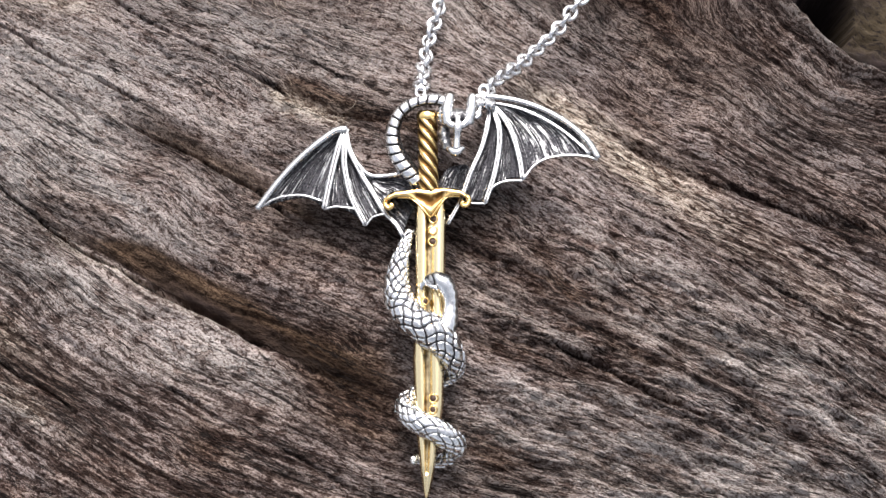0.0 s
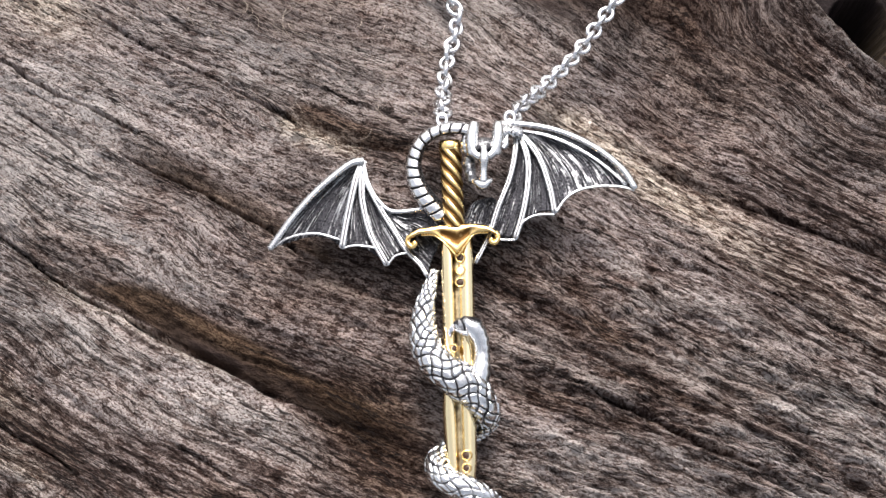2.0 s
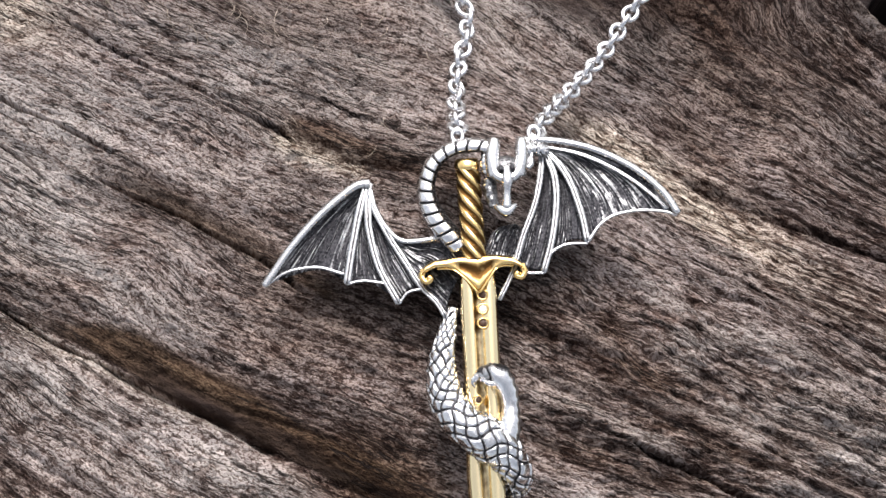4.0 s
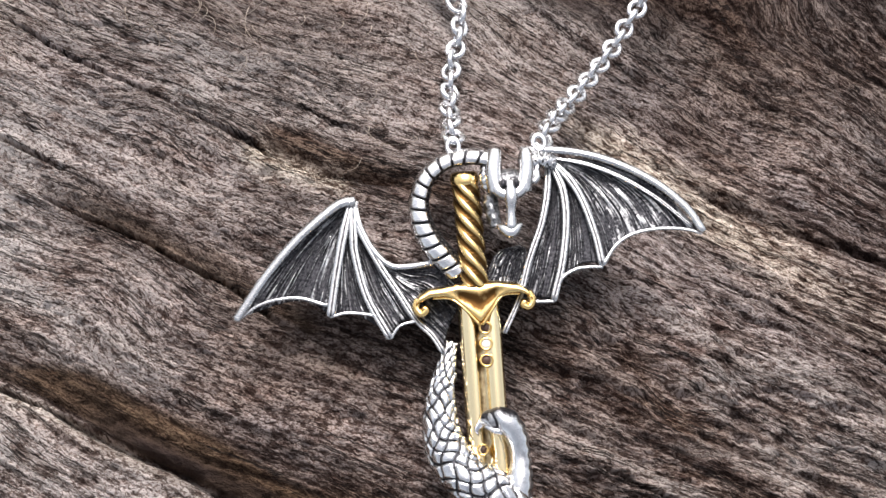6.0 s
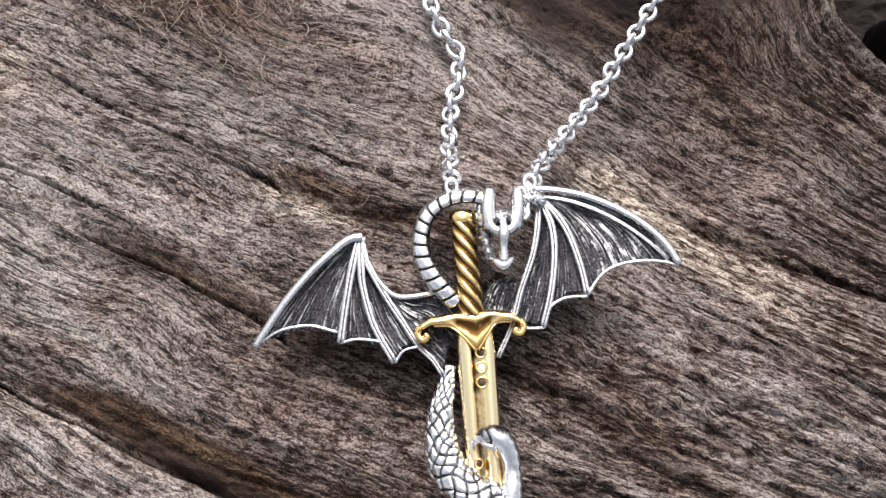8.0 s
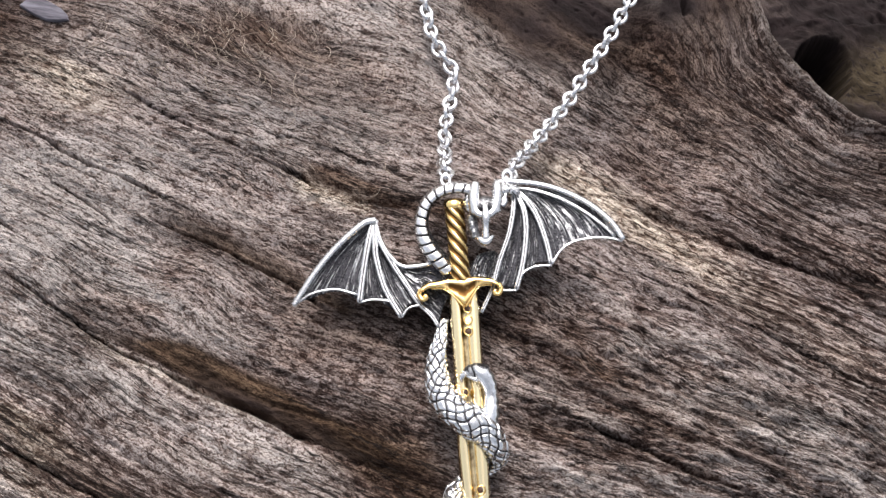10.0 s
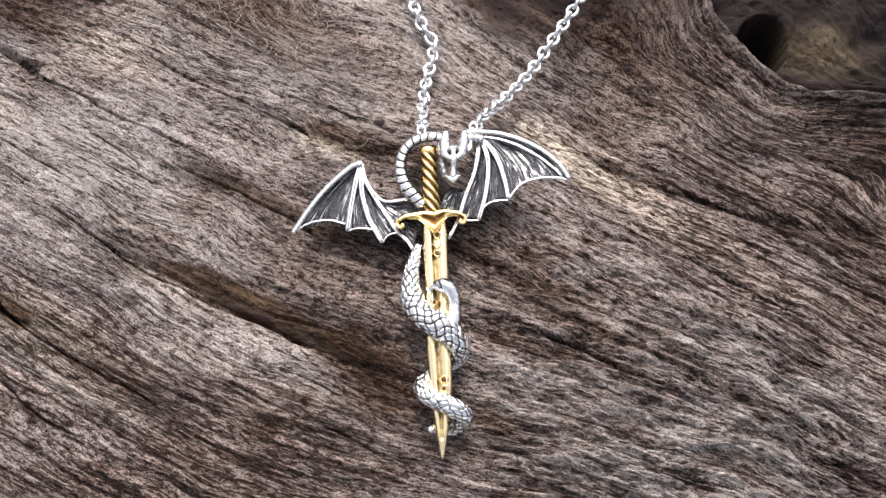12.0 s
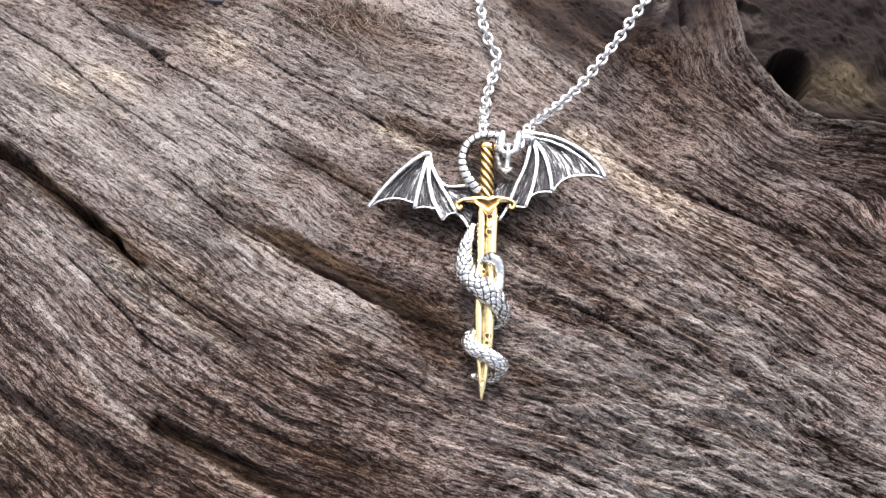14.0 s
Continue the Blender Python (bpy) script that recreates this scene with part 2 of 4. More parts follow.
WOOD, FIBRE, CHIP = weathered_wood(), fibre_wood(), chip_wood()
OXIDE, SCALES, BRIGHT = silver("oxidised_silver", 0.82), silver("scaled_silver", 0.98, 0.22), plain_silver()
RIBS = silver("worn_silver", 0.76, 0.26)
# the blade's gold is paler, its bright reflection put into the colour
GOLD, GOLD_WORN_SHADED, GOLD_PALE = gold(), gold_worn_shaded("worn_shaded_gold", (0.82, 0.58, 0.25)), gold_worn_shaded("pale_gold", (0.97, 0.80, 0.49))
GEM_DARK, GEM_PALE = stone("brown_stone", (0.07, 0.03, 0.014), 0.5), stone("pale_stone", (0.85, 0.82, 0.78), 0.12)
SOIL = soil()

# ---- the log: its upper face as a fine relief ----
CM = 0.01


def lattice(x, y, seed):
    """Smooth noise from 0 to 1 on a lattice of unit cells."""
    table = np.random.default_rng(seed).random((256, 256))
    xi, yi = np.floor(x).astype(int), np.floor(y).astype(int)
    fx, fy = x - xi, y - yi
    fx, fy = fx * fx * (3 - 2 * fx), fy * fy * (3 - 2 * fy)
    a, b = table[xi % 256, yi % 256], table[(xi + 1) % 256, yi % 256]
    c, d = table[xi % 256, (yi + 1) % 256], table[(xi + 1) % 256, (yi + 1) % 256]
    return (a * (1 - fx) + b * fx) * (1 - fy) + (c * (1 - fx) + d * fx) * fy


def octaves(x, y, seed, n=4, gain=0.55):
    total, amp, norm = 0, 1.0, 0.0
    for k in range(n):
        total, norm = total + amp * lattice(x * 2**k, y * 2**k, seed + k), norm + amp
        amp *= gain
    return total / norm


def smooth(v, a, b):
    t = np.clip((v - a) / (b - a), 0, 1)
    return t * t * (3 - 2 * t)


def along_line(x, y, pts):
    """Signed distance to a line of points (above it: positive) and the place along it, 0 to 1."""
    best, sign, place = np.full(x.shape, 1e9), np.ones(x.shape), np.zeros(x.shape)
    n = len(pts) - 1
    for k in range(n):
        (ax, ay), (bx, by) = pts[k], pts[k + 1]
        dx, dy = bx - ax, by - ay
        t = np.clip(((x - ax) * dx + (y - ay) * dy) / (dx * dx + dy * dy), 0, 1)
        d = np.hypot(x - ax - t * dx, y - ay - t * dy)
        near = d < best
        best = np.where(near, d, best)
        sign = np.where(near, np.where(dx * (y - ay) - dy * (x - ax) >= 0, 1.0, -1.0), sign)
        place = np.where(near, (k + t) / n, place)
    return best * sign, place


SWELL = [[-0.31, -0.27, 0.33, 0.04, -0.37, -0.13], [0.2, -0.2, -0.29, 0.36, 0.56, 0.19], [0.14, -0.27, 0.13, 0.46, 0.22, -0.29], [0.15, 0.29, 0.31, -0.67, -0.76, -0.1], [0.05, 0.08, -0.04, 0.02, 0.31, 0.46]]
# sword's line on the log and the plane in which the pendant lies
TIP, HILT = (0.81, 3.14), (-0.58, 8.6)


def pendant_plane(x, y):
    return 0.1435 * x + 0.1203 * y + 0.1193


def grain(x, y):
    """Place along and across the grain, in centimetres."""
    X, Y = x / 10, (y - 8) / 10
    s = 0.209 * X + 0.834 * Y + 0.033 * X * X + 0.082 * X * Y - 0.157 * Y * Y + 0.039 * X**3 + 0.244 * X * X * Y - 0.161 * X * Y * Y - 0.021 * Y**3
    k = np.exp(-(((x + 3.6) / 1.5) ** 2 + ((y - 11.2) / 1.1) ** 2))
    wob = octaves(x * 0.35 + 40, y * 0.5 + 40, 90, 3) - 0.5
    across = 10 * s + 0.5 * k
    # near the ridge the grain bends round it
    sd, p = along_line(x, y, RIDGE)
    near = smooth(sd, -2.8, -0.3) * smooth(1.2 - sd, 0.0, 1.0)
    across = across + near * (sd + 6.1 - across)
    return 0.966 * x - 0.26 * (y - 8) + 0.8 * k * (y - 11.2), across + 0.5 * wob


# cracks and grooves: points, depth, breadth above and below the line
CRACKS = [
    ([(-7.6, 4.55), (-6.7, 4.12), (-6.1, 3.88), (-5.4, 3.68), (-4.65, 3.44), (-4.0, 3.2)], 0.13, 0.034, 0.022),
    ([(-7.4, 6.5), (-5.8, 5.9), (-4.7, 5.5), (-4.1, 5.35)], 0.22, 0.035, 0.025),
    ([(-6.2, 6.08), (-5.0, 5.65), (-3.4, 5.22), (-2.7, 5.05), (-1.9, 4.8), (-1.1, 4.5), (-0.1, 4.2), (0.8, 3.95)], 0.26, 0.56, 0.09),
    ([(-4.5, 5.42), (-3.4, 5.18), (-2.7, 5.03), (-1.9, 4.78)], 0.22, 0.06, 0.05),
    ([(-13.2, 9.2), (-12.0, 8.75), (-11.0, 8.45), (-10.2, 8.1), (-9.3, 7.7), (-8.0, 7.3), (-6.9, 6.95)], 0.20, 0.035, 0.025),
    ([(-5.4, 7.75), (-4.7, 7.6), (-4.1, 7.5), (-2.9, 7.1), (-2.0, 6.75)], 0.22, 0.05, 0.03),
    ([(-11.6, 10.1), (-10.24, 9.6), (-9.04, 9.19), (-8.15, 8.83), (-7.4, 8.68), (-6.6, 8.45), (-5.8, 8.25), (-4.95, 8.03)], 0.26, 0.05, 0.035),
    ([(-10.3, 9.66), (-9.0, 9.2), (-8.3, 8.9)], 0.30, 0.09, 0.05),
    ([(-6.9, 9.95), (-5.8, 9.6), (-4.9, 9.4), (-4.2, 9.2), (-3.4, 9.0), (-2.85, 8.78)], 0.22, 0.035, 0.025),
    ([(-3.5, 9.02), (-3.1, 8.9), (-2.8, 8.75)], 0.22, 0.09, 0.04),
    ([(-3.1, 8.9), (-2.1, 8.7), (-1.3, 8.6), (-0.5, 8.5)], 0.18, 0.14, 0.05),
    ([(-2.8, 9.6), (-1.8, 9.3), (-1.2, 9.0)], 0.07, 0.04, 0.03),
    ([(-3.4, 10.2), (-2.5, 9.9), (-2.0, 9.5), (-1.6, 9.2)], 0.06, 0.035, 0.025),
    ([(-7.0, 8.0), (-6.3, 7.75), (-5.8, 7.5)], 0.18, 0.03, 0.022),
    ([(-9.4, 1.3), (-8.2, 0.8), (-6.9, 0.5), (-5.7, 0.3), (-4.4, -0.2)], 0.35, 0.16, 0.10),
    ([(-4.6, 3.35), (-3.2, 2.95), (-1.9, 2.5), (-0.8, 2.3)], 0.05, 0.05, 0.035),
    ([(-3.4, 4.0), (-2.2, 3.65), (-1.0, 3.3), (0.2, 3.0)], 0.08, 0.05, 0.035),
    ([(-8.6, 4.0), (-7.4, 3.4), (-6.2, 2.8), (-5.0, 2.45)], 0.16, 0.04, 0.03),
    ([(2.6, 10.1), (3.1, 9.95), (4.04, 9.85), (4.94, 9.65), (6.5, 9.42), (8.8, 9.5)], 0.15, 0.12, 0.09),
    ([(1.0, 5.9), (2.2, 5.5), (3.6, 5.2), (5.2, 4.9)], 0.16, 0.05, 0.035),
    ([(2.95, 16.4), (3.0, 15.6), (3.05, 15.0), (3.2, 14.4)], 0.35, 0.05, 0.05),
    ([(2.4, 8.6), (3.8, 8.2), (5.4, 7.7), (7.2, 7.2)], 0.14, 0.05, 0.035),
]
SPLIT = [(-12.4, 6.5), (-11.1, 5.78), (-10.0, 5.42), (-9.1, 5.06), (-8.3, 4.8), (-7.6, 4.55), (-6.9, 4.22)]
TROUGH = [(-5.3, 1.02), (-4.7, 0.9), (-4.2, 0.8), (-3.5, 0.66), (-2.6, 0.48), (-1.4, 0.2)]
RIDGE = [(3.8, 16.6), (4.15, 15.4), (4.5, 14.55), (4.78, 13.9), (5.38, 13.35), (5.95, 12.9), (6.45, 12.6), (7.0, 12.5), (8.3, 12.7), (11.0, 13.2)]


def wood_height(x, y):
    """Height of the log's upper face in centimetres, and its stains and painted shade."""
    z = np.zeros(x.shape)
    for j, row in enumerate(SWELL):
        for i, h in enumerate(row):
            z += h * np.exp(-((x + 8 - 3 * i) ** 2 + (y - 2 - 3 * j) ** 2) / 13.5)
    # the bed of the pendant
    tx, ty = HILT[0] - TIP[0], HILT[1] - TIP[1]
    t = np.clip(((x - TIP[0]) * tx + (y - TIP[1]) * ty) / (tx * tx + ty * ty), 0, 1)
    d = np.hypot(x - TIP[0] - t * tx, y - TIP[1] - t * ty)
    bed = np.exp(-((d / 1.5) ** 2))
    z = z * (1 - bed) + bed * (pendant_plane(x, y) - 0.36)
    a, s = grain(x, y)
    wx = x + 0.10 * (octaves(x * 1.4, y * 1.4, 11, 4) - 0.5)
    wy = y + 0.22 * (octaves(x * 0.9 + 9, y * 1.2, 21, 5, 0.5) - 0.5)
    quiet = 1 - 0.8 * np.exp(-((d / 0.7) ** 2))
    for n, (pts, deep, above, below) in enumerate(CRACKS):
        sd, p = along_line(wx, wy, pts)
        breadth = np.where(sd > 0, above, below) * (0.6 + 0.8 * octaves(p * 9 + n * 7, p * 0 + n, 31, 3))
        steep = 2.4 if above > 0.3 else 2.6
        if below < 0.045:
            breadth, steep = 0.55 * breadth, 4.0
        ends = smooth(p, 0.0, 0.45 if above > 0.45 else 0.12) * smooth(1 - p, 0.0, 0.12)
        z -= quiet * deep * ends * np.exp(-np.abs(sd / breadth) ** steep)
    # the open split with steep ragged lips, deepest near its ends
    sd, p = along_line(wx, wy, SPLIT)
    sd = sd + 0.09 * (octaves(wx * 2.2, wy * 2.2, 37, 3) - 0.5)
    half = 0.12 * (0.75 + 0.5 * octaves(p * 7 + 3, p * 0, 33, 2)) * smooth(1 - p, 0.0, 0.3)
    deep = 0.6 - 0.38 * np.exp(-(((p - 0.5) / 0.11) ** 2))
    z -= deep * (1 - smooth(np.abs(sd), half * 0.75, half * 1.02 + 0.015))
    # a trough with an abrupt end and a flat floor
    sd, p = along_line(wx, wy, TROUGH)
    sd = sd + 0.08 * (octaves(wx * 3, wy * 3, 38, 3) - 0.5)
    z -= 0.22 * smooth(p, 0.005, 0.03) * smooth(1 - p, 0.0, 0.4) * smooth(sd, -0.03, 0.03) * smooth(-sd, -0.40, -0.18)
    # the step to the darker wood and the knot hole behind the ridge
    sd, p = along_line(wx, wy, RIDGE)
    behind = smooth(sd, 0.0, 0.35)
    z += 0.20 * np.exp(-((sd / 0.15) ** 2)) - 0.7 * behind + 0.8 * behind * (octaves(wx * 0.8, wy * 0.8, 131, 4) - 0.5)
    hole = np.hypot((wx - 6.1) / 0.50, (wy - 14.1) / 0.66)
    z += 0.28 * behind * smooth(hole, 1.3, 2.4) * (smooth(octaves(x * 0.5 + 4, y * 0.8, 132, 3), 0.45, 0.55) - 0.5)
    z -= 7.0 * (1 - smooth(hole, 0.70, 1.25))
    # grain: long swells, then ever finer fibres
    z += 0.17 * (octaves(a * 0.22, s * 1.6, 41, 3) - 0.5)
    z += 0.13 * (octaves(a * 0.5, s * 4.2, 51, 3, 0.6) - 0.5)
    calm = 1 - 0.55 * smooth(-x + 0.9 * (y - 6), 1.0, 7.0) * smooth(y, 4.5, 6.5)
    calm = calm * (1 - 0.6 * np.exp(-(((x - 3.8) / 0.6) ** 2 + ((y - 15.2) / 1.0) ** 2))) * (1 - 0.9 * behind)
    calm = calm * (1 + 0.4 * smooth(x - 0.2 * (y - 6), 0.0, 2.5))
    near = smooth(octaves(a * 0.6 + 5, s * 1.4 + 5, 61, 3), 0.3, 0.7)
    ra = a + 0.06 * (octaves(x * 9, y * 9, 191, 2) - 0.5)
    rs = s + 0.05 * (octaves(x * 9 + 50, y * 9, 192, 2) - 0.5)
    z += calm * (0.03 + 0.055 * near) * (octaves(ra * 1.2, rs * 10.0, 71, 3, 0.65) - 0.5)
    z += 0.022 * calm * (lattice(ra * 9.0, rs * 24.0, 81) - 0.5)
    combed = smooth(x - 0.3 * (y - 8), 1.5, 4.0) * (1 - behind)
    z += 0.065 * combed * (octaves(ra * 0.45, rs * 11.0, 74, 2, 0.5) - 0.5)
    lump = octaves(a * 1.3, s * 2.8, 161, 5, 0.62)
    rugged = 1 + 2.6 * smooth(x + 0.2 * y, 1.2, 2.8) * smooth(-y - 0.3 * x, -10.0, -7.5)
    z += rugged * np.sqrt(calm) * (0.04 + 0.06 * smooth(octaves(a * 0.3 + 3, s * 0.8, 171, 3), 0.4, 0.62)) * (lump - 0.5)
    flake = octaves(ra * 1.1, rs * 3.8, 201, 5, 0.65)
    z += 0.08 * (rugged - 1) / 2.6 * (smooth(flake, 0.38, 0.62) - 0.5)
    z -= 0.035 * smooth(lattice(a * 9.0, s * 15.0, 181), 0.68, 0.9)
    # round the log off outside what the path shows
    out = np.maximum(np.abs(y - 8) - 10.5, 0)
    z -= 0.07 * out**2
    out = np.maximum(np.abs(x + 1) - 15, 0)
    z -= 0.05 * out**2
    rough = octaves(a * 0.9, s * 3.0, 101, 4) - 0.5
    tone = {}
    sd, p = along_line(x, y + 0.5 * rough, [(-6.5, 6.4), (-4.4, 5.75), (-2.5, 5.3), (-0.8, 4.75), (0.6, 4.35)])
    tone["brown"] = 0.3 * np.exp(-((sd / 0.32) ** 2)) * smooth(p, 0, 0.1)
    sd, p = along_line(x, y + 0.6 * rough, [(-2.8, 8.95), (-1.9, 8.75), (-0.7, 8.6)])
    tone["brown"] += 0.9 * np.exp(-((sd / 0.22) ** 2))
    sd, p = along_line(x, y + 0.9 * rough, [(-0.5, 14.2), (1.2, 13.7), (2.6, 13.4), (4.2, 12.0)])
    tone["brown"] += np.exp(-((sd / 0.75) ** 2)) * (0.3 + 0.7 * smooth(1 - p, 0.1, 0.45))
    sd, p = along_line(x, y + 0.9 * rough, [(2.6, 11.0), (4.0, 10.0), (6.6, 9.5), (8.8, 9.6)])
    tone["brown"] += 0.4 * np.exp(-((sd / 0.4) ** 2))
    # dark wood behind the ridge, with its shade and the hole's painted in
    tone["darkwood_shade"] = behind
    tone["brown"] += 0.1 * np.exp(-(((x + 2.2) / 2.0) ** 2 + ((y - 6.6 + rough) / 0.5) ** 2))
    sd, p = along_line(x, y + 0.6 * rough, [(-0.8, 12.4), (0.2, 11.2), (0.9, 10.5), (1.6, 10.2), (2.4, 9.85), (3.4, 9.4), (4.4, 8.85), (5.4, 8.3), (6.4, 7.8)])
    tone["bare"] = 0.95 * np.exp(-((sd / 0.48) ** 2)) * (0.25 + 0.75 * smooth(1 - p, 0.1, 0.5)) * (0.1 + 0.9 * smooth(p, 0.16, 0.34))
    sd, p = along_line(x, y + 0.3 * rough, [(-3.0, 8.75), (-2.4, 8.6), (-1.9, 8.48)])
    tone["bare"] += np.exp(-((sd / 0.14) ** 2))
    # lower bank of the groove lightened, the light on it put into the colour
    sd, p = along_line(x, y + 0.4 * rough, [(-5.4, 5.3), (-4.2, 4.95), (-2.8, 4.65), (-1.4, 4.15)])
    tone["bleach_lit"] = 0.55 * np.exp(-((sd / 0.25) ** 2))
    for bx, by, rx, ry in ((-10.4, 7.6, 1.2, 0.9), (-6.4, 8.0, 1.6, 0.9), (-8.3, 10.2, 1.0, 0.6), (-2.9, 4.2, 1.5, 0.3)):
        tone["bleach_lit"] += 0.75 * np.exp(-(((x - bx) / rx) ** 2 + ((y - by + 0.8 * rough) / ry) ** 2))
    mottle = smooth(octaves(a * 0.5, s * 1.5, 141, 4), 0.3, 0.6)
    tone["bleach_lit"] += 0.7 * smooth(-x + 0.9 * (y - 6), 1.0, 7.0) * (0.4 + 0.6 * mottle) * smooth(y, 4.5, 6.5)
    tone["bleach_lit"] += 0.85 * smooth(x, 1.5, 5.0) * smooth(-y, -6.8, -4.5) * mottle
    sd, p = along_line(x, y + 0.3 * rough, RIDGE)
    # bright lip of the ridge, its light painted into the tone
    tone["bleach_lit"] += 0.9 * np.exp(-(((sd + 0.03) / 0.08) ** 2))
    tone["darkwood_shade"] += 0.35 * np.exp(-(((sd + 0.62 + 0.5 * rough) / 0.42) ** 2)) * smooth(y, 12.9, 13.6)
    tone["brown"] += 0.35 * smooth(x - 0.35 * (y - 8), 0.5, 4.0) * smooth(y, 6.5, 9.0) * smooth(octaves(a * 0.35, s * 1.2, 151, 4), 0.36, 0.6)
    # two lower-left banks paled: their lit facets put into the colour
    for pts, breadth in (([(-7.6, 3.95), (-6.2, 3.4), (-5.0, 3.1), (-4.0, 2.95)], 0.16), ([(-8.4, 2.7), (-7.2, 2.0), (-6.2, 1.4), (-5.4, 1.0)], 0.16)):
        sd, p = along_line(x, y + 0.4 * rough, pts)
        tone["bleach_lit"] += 0.8 * np.exp(-((sd / breadth) ** 2))
    for bx, by, rx, ry in ((-10.2, 7.6, 0.6, 0.35), (-9.2, 8.15, 0.6, 0.3), (-7.3, 9.75, 0.8, 0.45), (-6.1, 4.15, 0.9, 0.2), (-8.4, 0.2, 1.4, 0.3)):
        tone["bare"] += 0.75 * np.exp(-(((x - bx) / rx) ** 2 + ((y - by + 0.2 * (x - bx) + 0.9 * rough) / ry) ** 2))
    sd, p = along_line(x, y + 0.9 * rough, [(0.4, 7.3), (1.6, 6.6), (3.0, 5.8), (4.2, 5.4)])
    tone["brown"] += 0.4 * np.exp(-((sd / 0.75) ** 2)) * smooth(1 - p, 0.0, 0.4)
    tone["brown"] += 0.2 * smooth(-y - 0.25 * x, -4.2, -1.0) * smooth(-x, -1.0, 3.0) * mottle
    tone["brown"] += 0.55 * np.exp(-(((x + 4.6) / 1.4) ** 2 + ((y - 11.3 + rough) / 0.6) ** 2))
    for bx, by, rx, ry, k in ((-3.4, 2.8, 2.2, 0.9, 0.2), (3.0, 4.6, 2.2, 1.2, 0.1), (-2.6, 10.9, 1.6, 1.2, 0.35), (1.4, 5.9, 1.4, 0.8, 0.25)):
        tone["brown"] += k * np.exp(-(((x - bx) / rx) ** 2 + ((y - by + 0.2 * (x - bx) + rough) / ry) ** 2))
    tone["darkwood_shade"] += 0.85 * np.exp(-(((x - 2.8) / 0.8) ** 2 + ((y - 14.7 + rough) / 0.8) ** 2))
    tone["darkwood_shade"] += 0.6 * np.exp(-(((x - 1.5) / 0.7) ** 2 + ((y - 14.0 + rough) / 0.5) ** 2))
    tone["darkwood_shade"] += 0.3 * smooth(x + 0.5 * (y - 12), 6.6, 8.2) * smooth(y + rough, 10.8, 11.8)
    tone["brown"] += 0.35 * smooth(-(y + 0.14 * (x + 5)) + rough, -1.5, -0.2) * smooth(-x, -2.0, 0.0)
    tone["brown"] += 0.2 * smooth(-y + rough, -3.0, -1.6) * smooth(-x, -1.5, 0.5) * mottle
    tone["brown"] *= 1 - 0.85 * np.exp(-(((x + 8.0) / 2.6) ** 2 + ((y - 2.3) / 1.7) ** 2))
    tone["darkwood_shade"] += 0.7 * np.exp(-(((x - 2.2) / 0.9) ** 2 + ((y - 15.2 + rough) / 0.9) ** 2))
    tone["brown"] += 0.7 * np.exp(-(((x - 3.7) / 0.6) ** 2 + ((y - 15.2) / 1.0) ** 2))
    tone["bleach_lit"] += 0.5 * np.exp(-(((x - 2.5) / 1.6) ** 2 + ((y - 4.4) / 0.7) ** 2))
    tone["bleach_lit"] += 0.8 * np.exp(-(((x + 8.6) / 1.7) ** 2 + ((y - 3.7 + 0.3 * (x + 8) + 0.6 * rough) / 0.95) ** 2))
    tone["bleach_lit"] += 0.6 * np.exp(-(((x + 5.6) / 1.5) ** 2 + ((y - 5.1 + 0.35 * (x + 5.6) + 0.5 * rough) / 0.5) ** 2))
    tone["bleach_lit"] *= 1 - 0.9 * smooth(y + 0.5 * rough + 0.3 * (x + 8), 8.3, 9.9) * smooth(-x, 6.5, 8.5)
    tone["brown"] += 0.5 * np.exp(-(((x + 9.0) / 1.4) ** 2 + ((y - 10.9 + rough) / 0.8) ** 2))
    tone["bleach_lit"] += 0.6 * np.exp(-(((x - 4.2) / 1.3) ** 2 + ((y - 6.4 + 0.5 * rough) / 0.6) ** 2))
    tone["brown"] += 0.7 * np.exp(-(((x - 0.2) / 1.6) ** 2 + ((y - 13.9 + rough) / 1.2) ** 2))
    tone["darkwood_shade"] += 0.5 * np.exp(-(((x - 3.2) / 1.1) ** 2 + ((y - 15.1 + rough) / 1.2) ** 2))
    tone["brown"] += 0.4 * np.exp(-(((x + 10.6) / 2.2) ** 2 + ((y - 10.7 + rough) / 1.2) ** 2))
    tone["brown"] += 0.6 * np.exp(-(((x + 1.6) / 1.3) ** 2 + ((y - 1.3 + rough) / 0.6) ** 2))
    # olive-brown bank of the groove; its shade is painted in, darkest along the lip
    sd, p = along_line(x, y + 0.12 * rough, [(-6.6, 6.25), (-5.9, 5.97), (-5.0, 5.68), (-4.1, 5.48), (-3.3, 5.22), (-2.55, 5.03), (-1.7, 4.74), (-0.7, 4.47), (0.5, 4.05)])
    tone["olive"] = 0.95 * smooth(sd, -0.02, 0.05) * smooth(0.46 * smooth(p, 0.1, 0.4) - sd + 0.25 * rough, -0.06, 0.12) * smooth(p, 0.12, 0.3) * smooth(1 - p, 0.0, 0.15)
    tone["darkwood_shade"] += 0.85 * smooth(sd, -0.02, 0.03) * smooth(-sd, -0.32, -0.09) * smooth(p, 0.3, 0.45) * smooth(1 - p, 0.08, 0.25)
    tone["bleach_lit"] += 0.7 * smooth(-sd, 0.0, 0.05) * smooth(sd, -0.30, -0.10) * smooth(p, 0.15, 0.3) * smooth(1 - p, 0.2, 0.4)
    tone["bare"] += 0.35 * smooth(-sd, 0.0, 0.08) * smooth(sd, -0.34, -0.08) * smooth(p, 0.08, 0.2) * smooth(1 - p, 0.3, 0.5)
